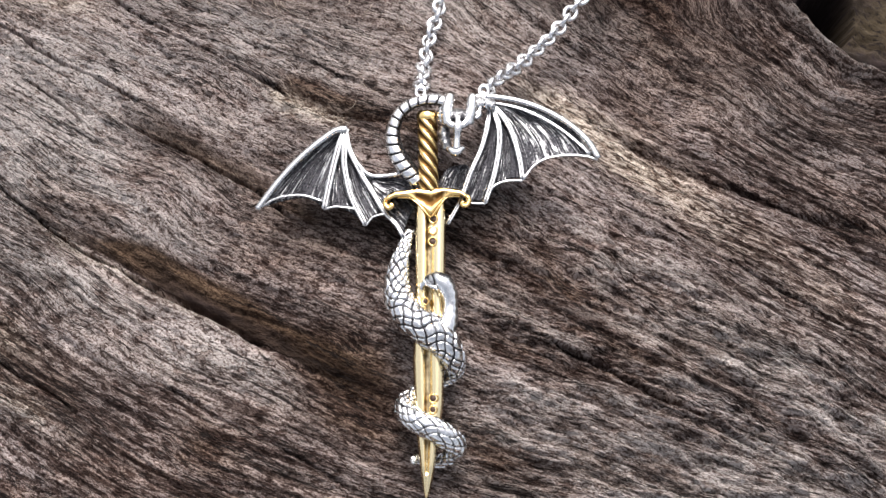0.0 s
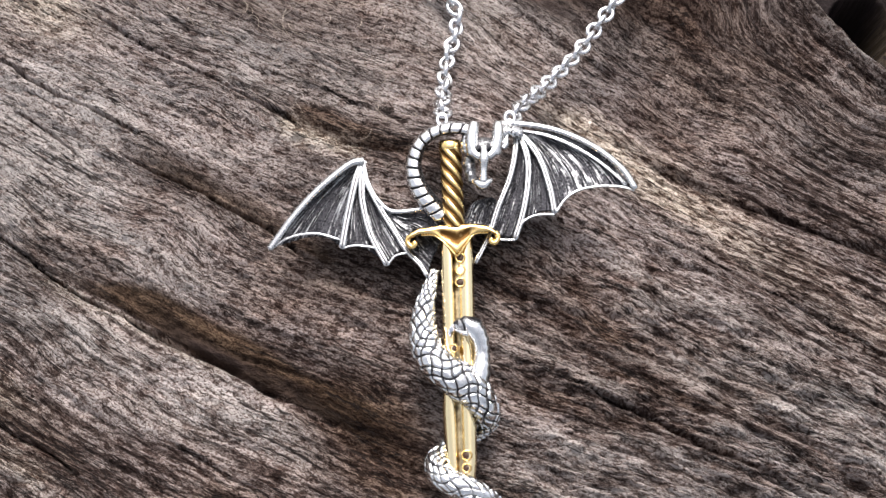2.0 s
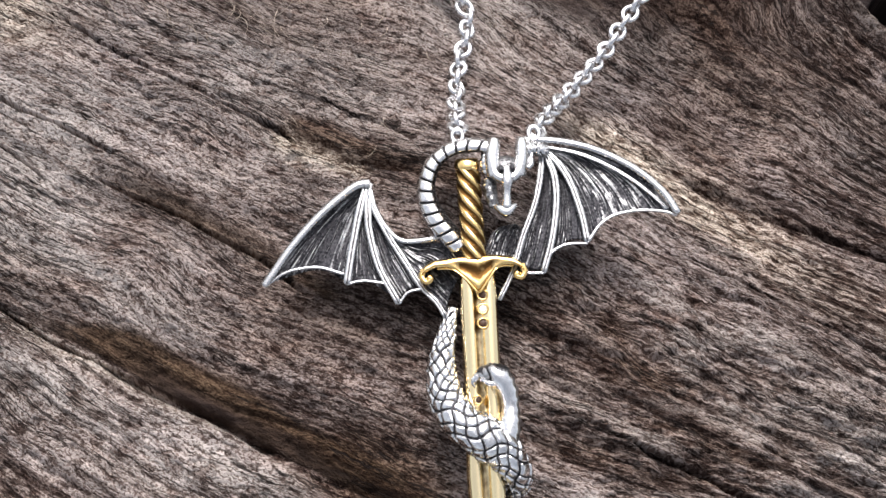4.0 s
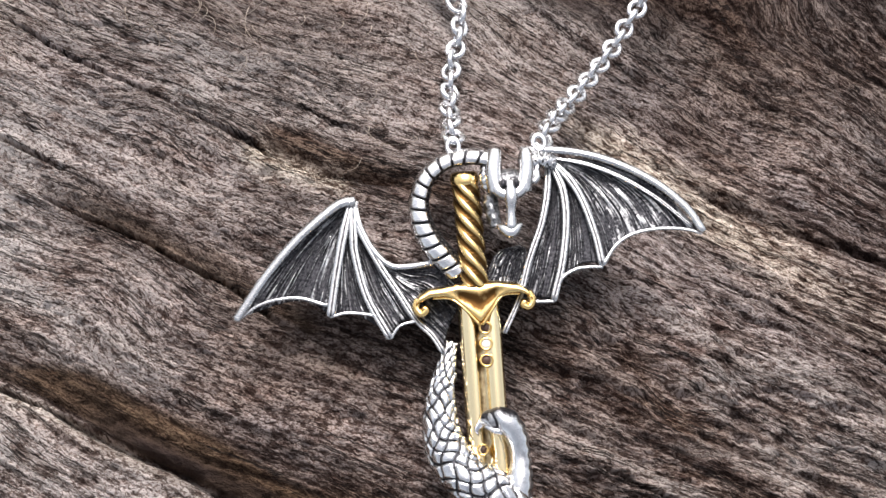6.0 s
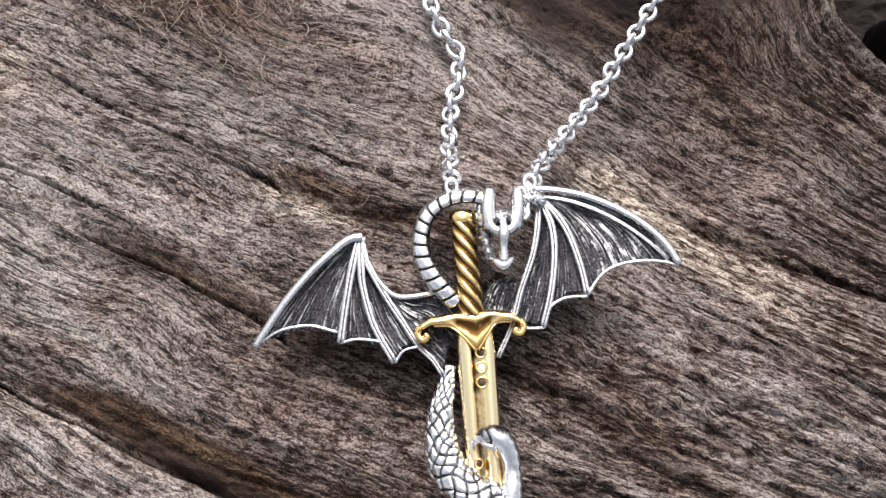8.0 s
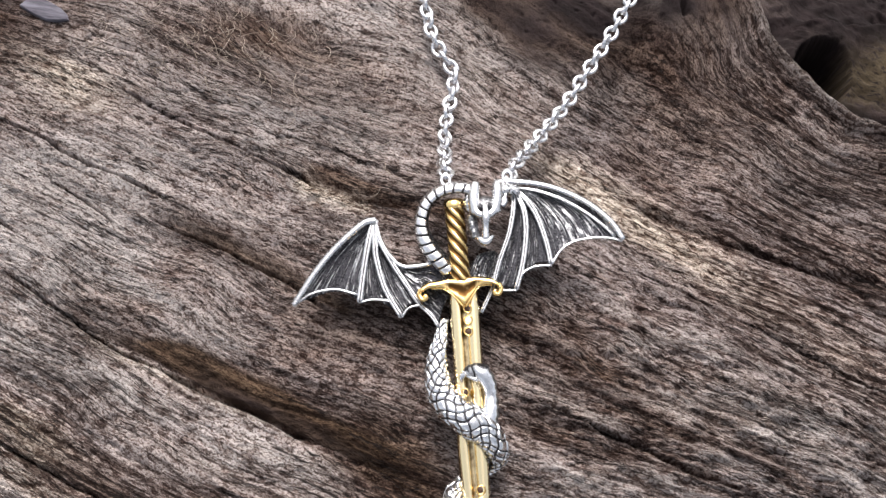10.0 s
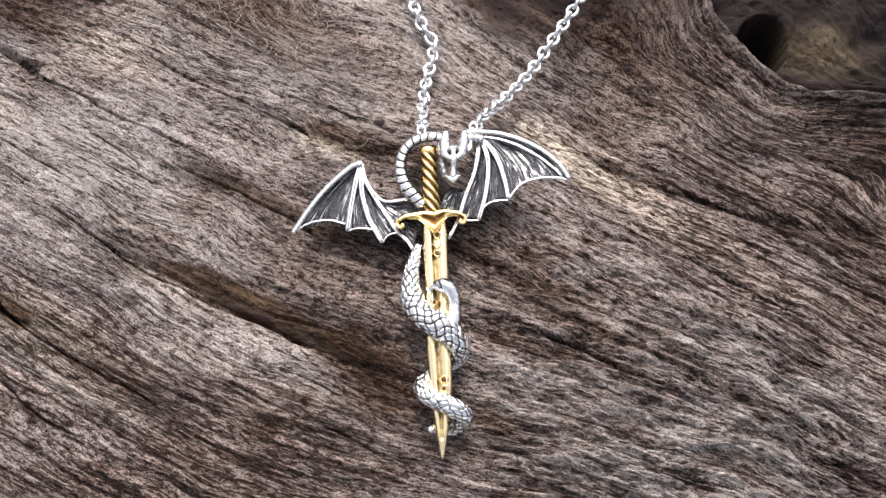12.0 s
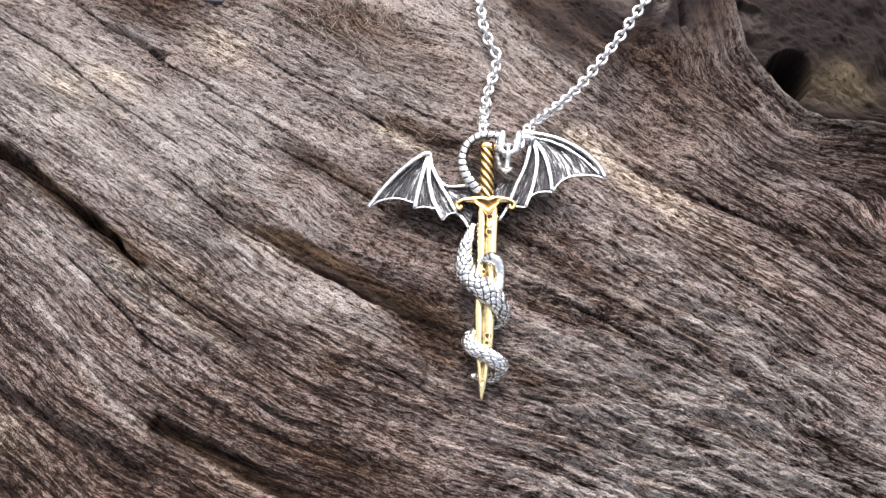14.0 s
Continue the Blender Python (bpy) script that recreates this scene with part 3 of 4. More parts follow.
    tone["bleach_lit"] += 0.5 * np.exp(-(((sd - 0.85 + 0.5 * rough) / 0.28) ** 2)) * smooth(p, 0.1, 0.25) * smooth(1 - p, 0.42, 0.6)
    # olive-brown on the floor of the split, bare wood along its lower lip
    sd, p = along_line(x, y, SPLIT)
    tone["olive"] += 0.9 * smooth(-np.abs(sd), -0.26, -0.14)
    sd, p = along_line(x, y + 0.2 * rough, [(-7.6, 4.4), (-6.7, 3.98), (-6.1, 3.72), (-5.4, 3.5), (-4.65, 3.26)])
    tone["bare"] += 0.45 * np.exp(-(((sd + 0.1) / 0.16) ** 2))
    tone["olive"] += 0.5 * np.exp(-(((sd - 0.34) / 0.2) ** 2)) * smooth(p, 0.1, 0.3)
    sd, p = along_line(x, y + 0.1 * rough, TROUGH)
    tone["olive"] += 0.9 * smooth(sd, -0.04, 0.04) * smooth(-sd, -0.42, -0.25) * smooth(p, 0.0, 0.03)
    tone["bleach_lit"] += 0.9 * smooth(-sd, 0.0, 0.04) * smooth(sd, -0.2, -0.08)
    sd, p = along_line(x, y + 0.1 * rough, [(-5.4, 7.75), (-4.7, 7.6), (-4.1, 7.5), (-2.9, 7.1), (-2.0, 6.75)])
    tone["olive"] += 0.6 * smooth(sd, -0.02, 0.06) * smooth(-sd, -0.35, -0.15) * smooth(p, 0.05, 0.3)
    for bx, by, rx, ry, k in ((-1.8, 3.2, 1.9, 0.55, 0.3), (-0.3, 3.95, 0.9, 0.45, 0.9), (1.7, 3.7, 0.8, 0.5, 0.6)):
        tone["brown"] += k * np.exp(-(((x - bx) / rx) ** 2 + ((y - by + 0.25 * (x - bx) + 0.7 * rough) / ry) ** 2))
    tone["darkwood_shade"] += 0.5 * np.exp(-(((x - 0.7) / 1.0) ** 2 + ((y - 14.6 + rough) / 0.7) ** 2))
    tone["brown"] += 0.4 * smooth(x, 1.2, 3.2) * smooth(y + rough, 10.4, 11.6)
    for bx, by, rx, ry, k in ((0.1, 13.6, 1.6, 0.7, 0.9), (0.9, 14.4, 0.8, 0.5, 0.5), (0.5, 12.7, 0.8, 0.4, 0.3)):
        tone["darkwood_shade"] += k * np.exp(-(((x - bx) / rx) ** 2 + ((y - by + 0.3 * (x - bx) + rough) / ry) ** 2))
    for bx, by, rx, ry, k in ((5.0, 6.6, 2.4, 1.6, 0.35), (3.0, 3.6, 3.0, 1.5, 0.3), (-6.9, 7.0, 1.6, 0.7, 0.3), (-9.0, 6.6, 1.6, 0.8, 0.3), (-7.2, 5.6, 1.8, 0.6, 0.3)):
        tone["bleach_lit"] += k * np.exp(-(((x - bx) / rx) ** 2 + ((y - by + 0.3 * (x - bx) + 0.6 * rough) / ry) ** 2))
    greyed = np.exp(-(((x - 5.6) / 1.9) ** 2 + ((y - 11.7) / 0.9) ** 2))
    tone["brown"] *= 1 - 0.8 * greyed
    tone["darkwood_shade"] *= 1 - 0.8 * greyed
    tone["bleach_lit"] += 0.35 * greyed
    tone["brown"] += 0.35 * np.exp(-(((x + 4.9) / 1.7) ** 2 + ((y - 11.1 + rough) / 0.7) ** 2))
    tone["brown"] += 0.7 * np.exp(-(((x + 2.3) / 0.3) ** 2 + ((y - 3.2 + rough) / 0.16) ** 2))
    for bx, by, rx, ry, k in ((-3.9, 7.5, 1.3, 0.28, 0.6), (-9.0, 10.3, 0.9, 0.5, 0.6), (-0.7, 4.7, 1.2, 0.4, 0.6), (-1.4, 1.2, 1.6, 0.5, 0.4), (0.0, 1.4, 1.2, 0.5, 0.35)):
        tone["brown"] += k * np.exp(-(((x - bx) / rx) ** 2 + ((y - by + 0.25 * (x - bx) + 0.7 * rough) / ry) ** 2))
    tone["bleach_lit"] += 0.9 * np.exp(-(((x - 2.55) / 0.2) ** 2 + ((y - 15.1) / 0.5) ** 2))
    tone["darkwood_shade"] *= 1 - 0.9 * np.exp(-(((x - 2.55) / 0.22) ** 2 + ((y - 15.1) / 0.55) ** 2))
    # highlights of raised flakes and shade of hollows painted into the tone
    uneven = 0.25 + 0.75 * (rugged - 1) / 2.6
    tone["bleach_lit"] += 0.7 * uneven * smooth(flake, 0.50, 0.66)
    tone["brown"] += 0.45 * uneven * smooth(-flake, -0.47, -0.32)
    tone["olive"] += 0.15 * np.exp(-(((x + 1.8) / 1.2) ** 2 + ((y - 6.75 + 0.2 * (x + 1.8) + 0.6 * rough) / 0.35) ** 2))
    tone["lined"] = np.maximum(smooth(x - 0.3 * (y - 8), 1.5, 4.0), 0.85 * smooth(-y - 0.2 * x, -5.6, -4.2) * smooth(-x, -1.5, 2.0))
    tone["moss"] = np.exp(-(((x - 7.4) / 0.9) ** 2 + ((y - 14.1) / 0.55) ** 2))
    tone["darkwood_shade"] *= 1 - 0.16 * behind * smooth(octaves(x * 1.1, y * 1.6 + 5, 221, 4, 0.6), 0.48, 0.62)
    for bx, by, rx, ry, k in ((-1.5, 6.2, 1.1, 0.5, 0.55), (-0.7, 4.9, 0.7, 0.7, 0.5), (-0.2, 7.0, 0.7, 0.4, 0.3), (-2.3, 8.0, 1.1, 0.6, 0.3), (-1.8, 6.8, 1.2, 0.35, 0.35), (-2.6, 8.9, 1.0, 0.3, 0.3)):
        tone["brown"] += k * np.exp(-(((x - bx) / rx) ** 2 + ((y - by + 0.7 * rough) / ry) ** 2))
    return z, a, s, {k: np.clip(v, 0, 1) for k, v in tone.items()}


def steps(*runs):
    """Grid lines: runs of (from, to, spacing), joined end to end."""
    out = [np.arange(a, b, d) for a, b, d in runs]
    return np.append(np.concatenate(out), runs[-1][1])


def build_log():
    xs = steps((-24, -13, 0.22), (-13, -8, 0.036), (-8, 8, 0.034), (8, 10, 0.06), (10, 22, 0.25))
    ys = steps((-14, -1.5, 0.25), (-1.5, 1.5, 0.03), (1.5, 14.5, 0.0145), (14.5, 17.5, 0.03), (17.5, 30, 0.25))
    x, y = np.meshgrid(xs, ys, indexing="ij")
    z, a, s, tone = wood_height(x, y)
    nx, ny = x.shape
    co = np.stack([x, y, z], -1).reshape(-1, 3) * CM
    rim = np.concatenate([np.arange(ny), np.arange(1, nx) * ny + ny - 1, (nx - 1) * ny + np.arange(ny - 2, -1, -1), np.arange(nx - 2, 0, -1) * ny])
    foot = co[rim].copy()
    foot[:, 2] = -0.12
    ids = np.arange(nx * ny).reshape(nx, ny)
    quads = np.stack([ids[:-1, :-1], ids[1:, :-1], ids[1:, 1:], ids[:-1, 1:]], -1).reshape(-1, 4)
    low = nx * ny + np.arange(len(rim))
    side = np.stack([rim, np.roll(rim, -1), np.roll(low, -1), low], -1)
    verts, faces = np.concatenate([co, foot]), np.concatenate([quads, side])
    me = bpy.data.meshes.new("driftwood_log")
    me.vertices.add(len(verts))
    me.vertices.foreach_set("co", verts.astype(np.float32).ravel())
    me.loops.add(faces.size)
    me.loops.foreach_set("vertex_index", faces.astype(np.int32).ravel())
    me.polygons.add(len(faces))
    me.polygons.foreach_set("loop_start", np.arange(0, faces.size, 4, dtype=np.int32))
    me.update(calc_edges=True)
    uv = np.stack([np.append(a.ravel(), a.ravel()[rim]), np.append(s.ravel(), s.ravel()[rim] + 12)], -1)
    me.uv_layers.new(name="grain").data.foreach_set("uv", uv[faces.ravel()].astype(np.float32).ravel())
    for k, v in tone.items():
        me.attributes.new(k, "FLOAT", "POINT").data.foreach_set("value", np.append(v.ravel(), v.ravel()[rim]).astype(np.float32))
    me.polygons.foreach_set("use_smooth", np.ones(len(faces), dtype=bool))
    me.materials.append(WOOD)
    me.validate()
    return tagged(new("driftwood_log", me), "grey-brown weathered driftwood log with cracked grain and knot hole", "driftwood")


log = build_log()


def build_fibres():
    """Loose wood fibres that curl up from the frayed places of the log."""
    pick = np.random.default_rng(23)
    verts, faces = [], []
    for n in range(130):
        if n < 122:
            x0, y0 = -5.0 + pick.normal() * 1.1, 11.1 + pick.normal() * 0.45
        else:
            x0, y0 = -2.2 + pick.normal() * 0.7, 9.2 + pick.normal() * 0.35
        way, bend, long = -0.35 + pick.normal() * (0.9 if n < 122 else 0.5), pick.normal() * 2.0, pick.uniform(0.2, 0.6)
        m = 9
        t = np.linspace(0, 1, m)
        ang = way + bend * t
        xs = x0 + np.cumsum(np.cos(ang)) * long / m
        ys = y0 + np.cumsum(np.sin(ang)) * long / m
        zs = wood_height(xs, ys)[0]
        zs = np.maximum(zs, zs[0] + (zs[-1] - zs[0]) * t) + 0.01 + 0.05 * pick.random() * np.sin(math.pi * t)
        base = len(verts)
        for k in range(m):
            r = 0.0055 * (1.1 - 0.7 * t[k])
            sx, sy = -math.sin(ang[k]), math.cos(ang[k])
            verts += [((xs[k] + r * sx) * CM, (ys[k] + r * sy) * CM, zs[k] * CM), ((xs[k] - r * sx) * CM, (ys[k] - r * sy) * CM, zs[k] * CM), (xs[k] * CM, ys[k] * CM, (zs[k] + 1.5 * r) * CM)]
        for k in range(m - 1):
            a, b = base + 3 * k, base + 3 * k + 3
            faces += [(a, b, b + 1, a + 1), (a + 1, b + 1, b + 2, a + 2), (a + 2, b + 2, b, a)]
        faces += [(base, base + 1, base + 2), (base + 3 * m - 1, base + 3 * m - 2, base + 3 * m - 3)]
    me = bpy.data.meshes.new("loose_fibre")
    me.from_pydata(verts, [], faces)
    me.materials.append(FIBRE)
    ob = tagged(new("loose_fibre", me), "pale frayed fibres of the wood", kind="stuff")
    ob.parent = log


build_fibres()


def build_ground():
    bm = bmesh.new()
    n, r = 48, 60.0
    rings = [[bm.verts.new((q * math.cos(2 * math.pi * k / n), q * math.sin(2 * math.pi * k / n), -0.12 - 0.0005)) for k in range(n)] for q in (0.4, 2.0, 10.0, r)]
    bm.faces.new(rings[0])
    for a, b in zip(rings, rings[1:]):
        for k in range(n):
            bm.faces.new((a[k], b[k], b[(k + 1) % n], a[(k + 1) % n]))
    me = bpy.data.meshes.new("ground")
    bm.to_mesh(me)
    me.materials.append(SOIL)
    return tagged(new("ground", me), "bare brown soil under the driftwood log", "ground", kind="structure")


build_ground()


def build_chip():
    """A loose splinter with a split, ragged outline that lies on the frayed wood."""
    outline = [(-8.62, 11.05), (-8.36, 10.93), (-8.06, 10.84), (-7.86, 10.86), (-7.68, 10.92), (-7.74, 11.02), (-7.9, 11.14), (-8.14, 11.24), (-8.4, 11.3), (-8.58, 11.2)]
    cx, cy = -8.14, 11.06
    xs, ys = np.array([p[0] for p in outline]), np.array([p[1] for p in outline])
    ground = float(np.max(wood_height(xs, ys)[0]))
    bm = bmesh.new()
    rows = []
    for k, (z, grow) in enumerate(((0.0, 0.97), (0.05, 1.0), (0.075, 0.93))):
        rows.append([bm.verts.new(((cx + (px - cx) * grow) * CM, (cy + (py - cy) * grow) * CM, (ground - 0.05 + z + 0.05 * (px - cx)) * CM)) for px, py in outline])
    n = len(outline)
    for lo, hi in zip(rows, rows[1:]):
        for k in range(n):
            bm.faces.new((lo[k], lo[(k + 1) % n], hi[(k + 1) % n], hi[k]))
    bm.faces.new(rows[0][::-1])
    mid = bm.verts.new((cx * CM, cy * CM, (ground + 0.04) * CM))
    for k in range(n):
        bm.faces.new((rows[-1][k], rows[-1][(k + 1) % n], mid))
    me = bpy.data.meshes.new("wood_chip")
    bm.to_mesh(me)
    me.materials.append(CHIP)
    return tagged(new("wood_chip", me), "dark blue-grey wood chip lying on the log", "wood chip")


build_chip()

# ---- the pendant: sizes in millimetres, u across, v from the sword's tip to its hilt, w towards the viewer ----
MM = 0.001


def settle(p):
    """A place of the pendant in metres; what stands proud is drawn in a little towards the viewer's axis."""
    u, v, w = p
    return ((u - w * (u - 2.5) / 103) * MM, (v - w * (v - 1.7) / 103) * MM, w * MM)


def part(name, verts, faces, material, parent, label="", high=None, flat=False):
    me = bpy.data.meshes.new(name)
    me.from_pydata([settle(v) for v in verts], [], [tuple(f) for f in faces])
    bm = bmesh.new()
    bm.from_mesh(me)
    bmesh.ops.recalc_face_normals(bm, faces=bm.faces)
    bm.to_mesh(me)
    bm.free()
    if high is not None:
        me.attributes.new("high", "FLOAT", "POINT").data.foreach_set("value", [float(h) for h in high])
    me.polygons.foreach_set("use_smooth", [not flat] * len(me.polygons))
    me.materials.append(material)
    ob = new(name, me)
    ob.parent = parent
    return tagged(ob, label)


class Shape:
    """Verts, faces and polish of one part, gathered from several pieces."""

    def __init__(self):
        self.v, self.f, self.h = [], [], []

    def add(self, verts, faces, high):
        k = len(self.v)
        self.v += [tuple(p) for p in verts]
        self.f += [tuple(i + k for i in f) for f in faces]
        self.h += list(high)
        return self

    def make(self, name, material, parent, label="", flat=False):
        return part(name, self.v, self.f, material, parent, label, self.h, flat)


def spline(pts, n):
    """n places along a smooth line through pts (Catmull-Rom)."""
    p = np.array(pts, float)
    q = np.vstack([2 * p[0] - p[1], p, 2 * p[-1] - p[-2]])
    out = []
    for t in np.linspace(0, len(p) - 1 - 1e-9, n):
        k = int(t)
        f = t - k
        a, b, c, d = q[k : k + 4]
        out.append(0.5 * (2 * b + (c - a) * f + (2 * a - 5 * b + 4 * c - d) * f**2 + (3 * b - a - 3 * c + d) * f**3))
    return np.array(out)


def sweep(pts, n=40, m=14, radius=None, relief=None, flat=1.0, polish=None):
    """A tube along pts (u, v, w[, radius]). relief(i, angle, length) adds to the radius; returns verts, faces, polish."""
    line = spline([tuple(p) + ((radius,) if radius else ()) for p in pts], n)
    c, r = line[:, :3], line[:, 3]
    tan = np.gradient(c, axis=0)
    tan /= np.linalg.norm(tan, axis=1)[:, None]
    length = np.concatenate([[0], np.cumsum(np.linalg.norm(np.diff(c, axis=0), axis=1))])
    up = np.array([0, 0, 1.0]) if abs(tan[0][2]) < 0.9 else np.array([1.0, 0, 0])
    verts, high = [], []
    for i in range(n):
        up = up - tan[i] * (up @ tan[i])
        up /= np.linalg.norm(up)
        side = np.cross(tan[i], up)
        for j in range(m):
            a = 2 * math.pi * j / m
            dr, hi = relief(i, a, length[i]) if relief else (0.0, 1.0)
            verts.append(c[i] + (r[i] + dr) * (math.cos(a) * side + flat * math.sin(a) * up))
            high.append(hi)
    faces = [(i * m + j, i * m + (j + 1) % m, (i + 1) * m + (j + 1) % m, (i + 1) * m + j) for i in range(n - 1) for j in range(m)]
    k = len(verts)
    verts += [c[0] - tan[0] * r[0] * 0.5, c[-1] + tan[-1] * r[-1] * 0.5]
    high += [1.0, 1.0]
    faces += [(k, (j + 1) % m, j) for j in range(m)] + [(k + 1, (n - 1) * m + j, (n - 1) * m + (j + 1) % m) for j in range(m)]
    return verts, faces, high


def ball(centre, radii, n=14, m=18, high=1.0):
    verts, faces = [], []
    for i in range(1, n):
        t = math.pi * i / n
        for j in range(m):
            a = 2 * math.pi * j / m
            verts.append((centre[0] + radii[0] * math.sin(t) * math.cos(a), centre[1] + radii[1] * math.sin(t) * math.sin(a), centre[2] + radii[2] * math.cos(t)))
    for i in range(n - 2):
        for j in range(m):
            faces.append((i * m + j, (i + 1) * m + j, (i + 1) * m + (j + 1) % m, i * m + (j + 1) % m))
    k = len(verts)
    verts += [(centre[0], centre[1], centre[2] + radii[2]), (centre[0], centre[1], centre[2] - radii[2])]
    faces += [(k, j, (j + 1) % m) for j in range(m)] + [(k + 1, (n - 2) * m + (j + 1) % m, (n - 2) * m + j) for j in range(m)]
    return verts, faces, [high] * len(verts)


def slab(front, nu, nv, thick, high):
    """Closes a grid of nu x nv front verts with a back thick millimetres behind it."""
    back = [(p[0], p[1], p[2] - thick) for p in front]
    f, b = [], []
    at = lambda i, j: i * nv + j  # noqa: E731
    o = nu * nv
    for i in range(nu - 1):
        for j in range(nv - 1):
            f.append((at(i, j), at(i + 1, j), at(i + 1, j + 1), at(i, j + 1)))
            b.append((o + at(i, j), o + at(i, j + 1), o + at(i + 1, j + 1), o + at(i + 1, j)))
    rim = [at(i, 0) for i in range(nu)] + [at(nu - 1, j) for j in range(1, nv)] + [at(i, nv - 1) for i in range(nu - 2, -1, -1)] + [at(0, j) for j in range(nv - 2, 0, -1)]
    s = [(rim[k], rim[(k + 1) % len(rim)], o + rim[(k + 1) % len(rim)], o + rim[k]) for k in range(len(rim))]
    return list(front) + back, f + b + s, list(high) + [0.3] * o


U, V, N = Vector((0.95883, 0.23088, 0.16538)), Vector((-0.24649, 0.96577, 0.08082)), Vector((-0.14106, -0.11825, 0.98291))
pendant = tagged(new("pendant"), "silver dragon pendant coiled round a gold sword", "pendant")
BASE = Vector((0.0080604, 0.0314115, 0.0061291))
pendant.matrix_world = Matrix(((U.x, V.x, N.x, BASE.x), (U.y, V.y, N.y, BASE.y), (U.z, V.z, N.z, BASE.z), (0, 0, 0, 1)))


def lerp_table(x, table):
    xs = [r[0] for r in table]
    return [float(np.interp(x, xs, [r[k] for r in table])) for k in range(1, len(table[0]))]


def build_blade():
    # place along the sword: left edge, right edge
    table = [(0.0, -0.05, 0.15), (0.8, -0.3, 0.45), (3.0, -0.62, 1.0), (8.0, -1.2, 1.75), (12.0, -1.5, 2.3), (18.0, -1.75, 2.45), (26.0, -1.5, 2.62), (39.0, -1.52, 2.85), (42.0, -1.52, 2.85)]
    prof = [(0.0, 0.0), (0.04, 0.55), (0.12, 0.85), (0.26, 1.05), (0.33, 1.02), (0.36, 0.95), (0.39, 0.5), (0.50, 0.4), (0.60, 0.62), (0.65, 0.98), (0.80, 1.05), (0.93, 0.85), (0.98, 0.5), (1.0, 0.0)]
    front, high = [], []
    vs = np.concatenate([np.linspace(0, 4, 16), np.linspace(4.5, 42, 70)])
    for v in vs:
        lo, hi = lerp_table(v, table)
        k = min(1.0, 0.35 + v / 6)
        for a, w in prof:
            trough = w if v > 5 else w * 0.4 + 0.6 * 1.05 * math.sin(math.pi * a) ** 0.6 if v < 3 else w
            front.append((lo + a * (hi - lo), v, 0.3 + k * trough))
            # fuller browned: the dark it reflects is painted into the gold
            high.append(0.95 - (0.5 * math.exp(-(((a - 0.50) / 0.11) ** 4)) + 0.4 * math.exp(-(((a - 0.38) / 0.03) ** 2))) * min(1.0, v / 6))
    verts, faces, high = slab(front, len(vs), len(prof), 1.3, high)
    high[len(front):] = [0.8] * len(front)
    return part("blade", verts, faces, GOLD_PALE, pendant, "gold sword blade with a central groove", high)


def build_guard():
    top = [(-5.9, 41.8), (-5.5, 42.7), (-4.4, 43.3), (-2.5, 43.45), (0.3, 43.75), (3.0, 43.6), (4.8, 43.3), (5.9, 42.6), (6.3, 41.6)]
    low = [(-5.9, 41.6), (-5.2, 41.8), (-4.3, 42.2), (-2.8, 42.2), (-1.8, 41.8), (-0.7, 40.6), (0.75, 39.0), (2.0, 40.6), (2.8, 41.7), (3.7, 42.1), (5.2, 42.1), (5.9, 41.7), (6.3, 41.4)]
    us = np.linspace(-5.9, 6.3, 70)
    front, high, m = [], [], 17
    for u in us:
        hi, lo = lerp_table(u, top)[0], lerp_table(u, low)[0]
        for a in np.linspace(0, 1, m):
            bulge = math.sqrt(max(0.0, 1 - (2 * a - 1) ** 2))
            wide = min(1.0, max(0.0, (hi - lo - 1.2) / 1.2))
            hollow = wide * math.exp(-(((a - 0.45) / 0.26) ** 2))
            front.append((u, lo + a * (hi - lo), 1.1 + 1.0 * bulge**0.6 - 0.4 * hollow))
            # middle of the guard browned, its dark reflection put into the colour
            high.append(0.95 - 0.72 * wide * math.exp(-(((a - 0.5) / 0.30) ** 4)))
    s = Shape().add(*slab(front, len(us), m, 1.6, high))
    s.add(*sweep([(-5.6, 42.2, 1.2), (-5.85, 41.3, 1.3), (-5.35, 40.6, 1.35), (-4.85, 40.95, 1.4), (-5.1, 41.3, 1.4)], 22, 12, radius=0.42))
    s.add(*sweep([(5.95, 42.2, 1.2), (6.25, 41.3, 1.3), (5.85, 40.6, 1.35), (5.3, 40.85, 1.4), (5.5, 41.25, 1.4)], 22, 12, radius=0.42))
    s.add(*sweep([(-4.0, 42.2, 1.5), (-2.2, 42.0, 1.6), (-0.8, 40.8, 1.7), (0.6, 39.0, 1.65)], 24, 8, radius=0.16))
    s.add(*sweep([(5.0, 42.1, 1.5), (3.2, 42.0, 1.6), (2.1, 40.7, 1.7), (0.9, 39.0, 1.65)], 24, 8, radius=0.16))
    return s.make("crossguard", GOLD_WORN_SHADED, pendant, "gold crossguard with curled ends")


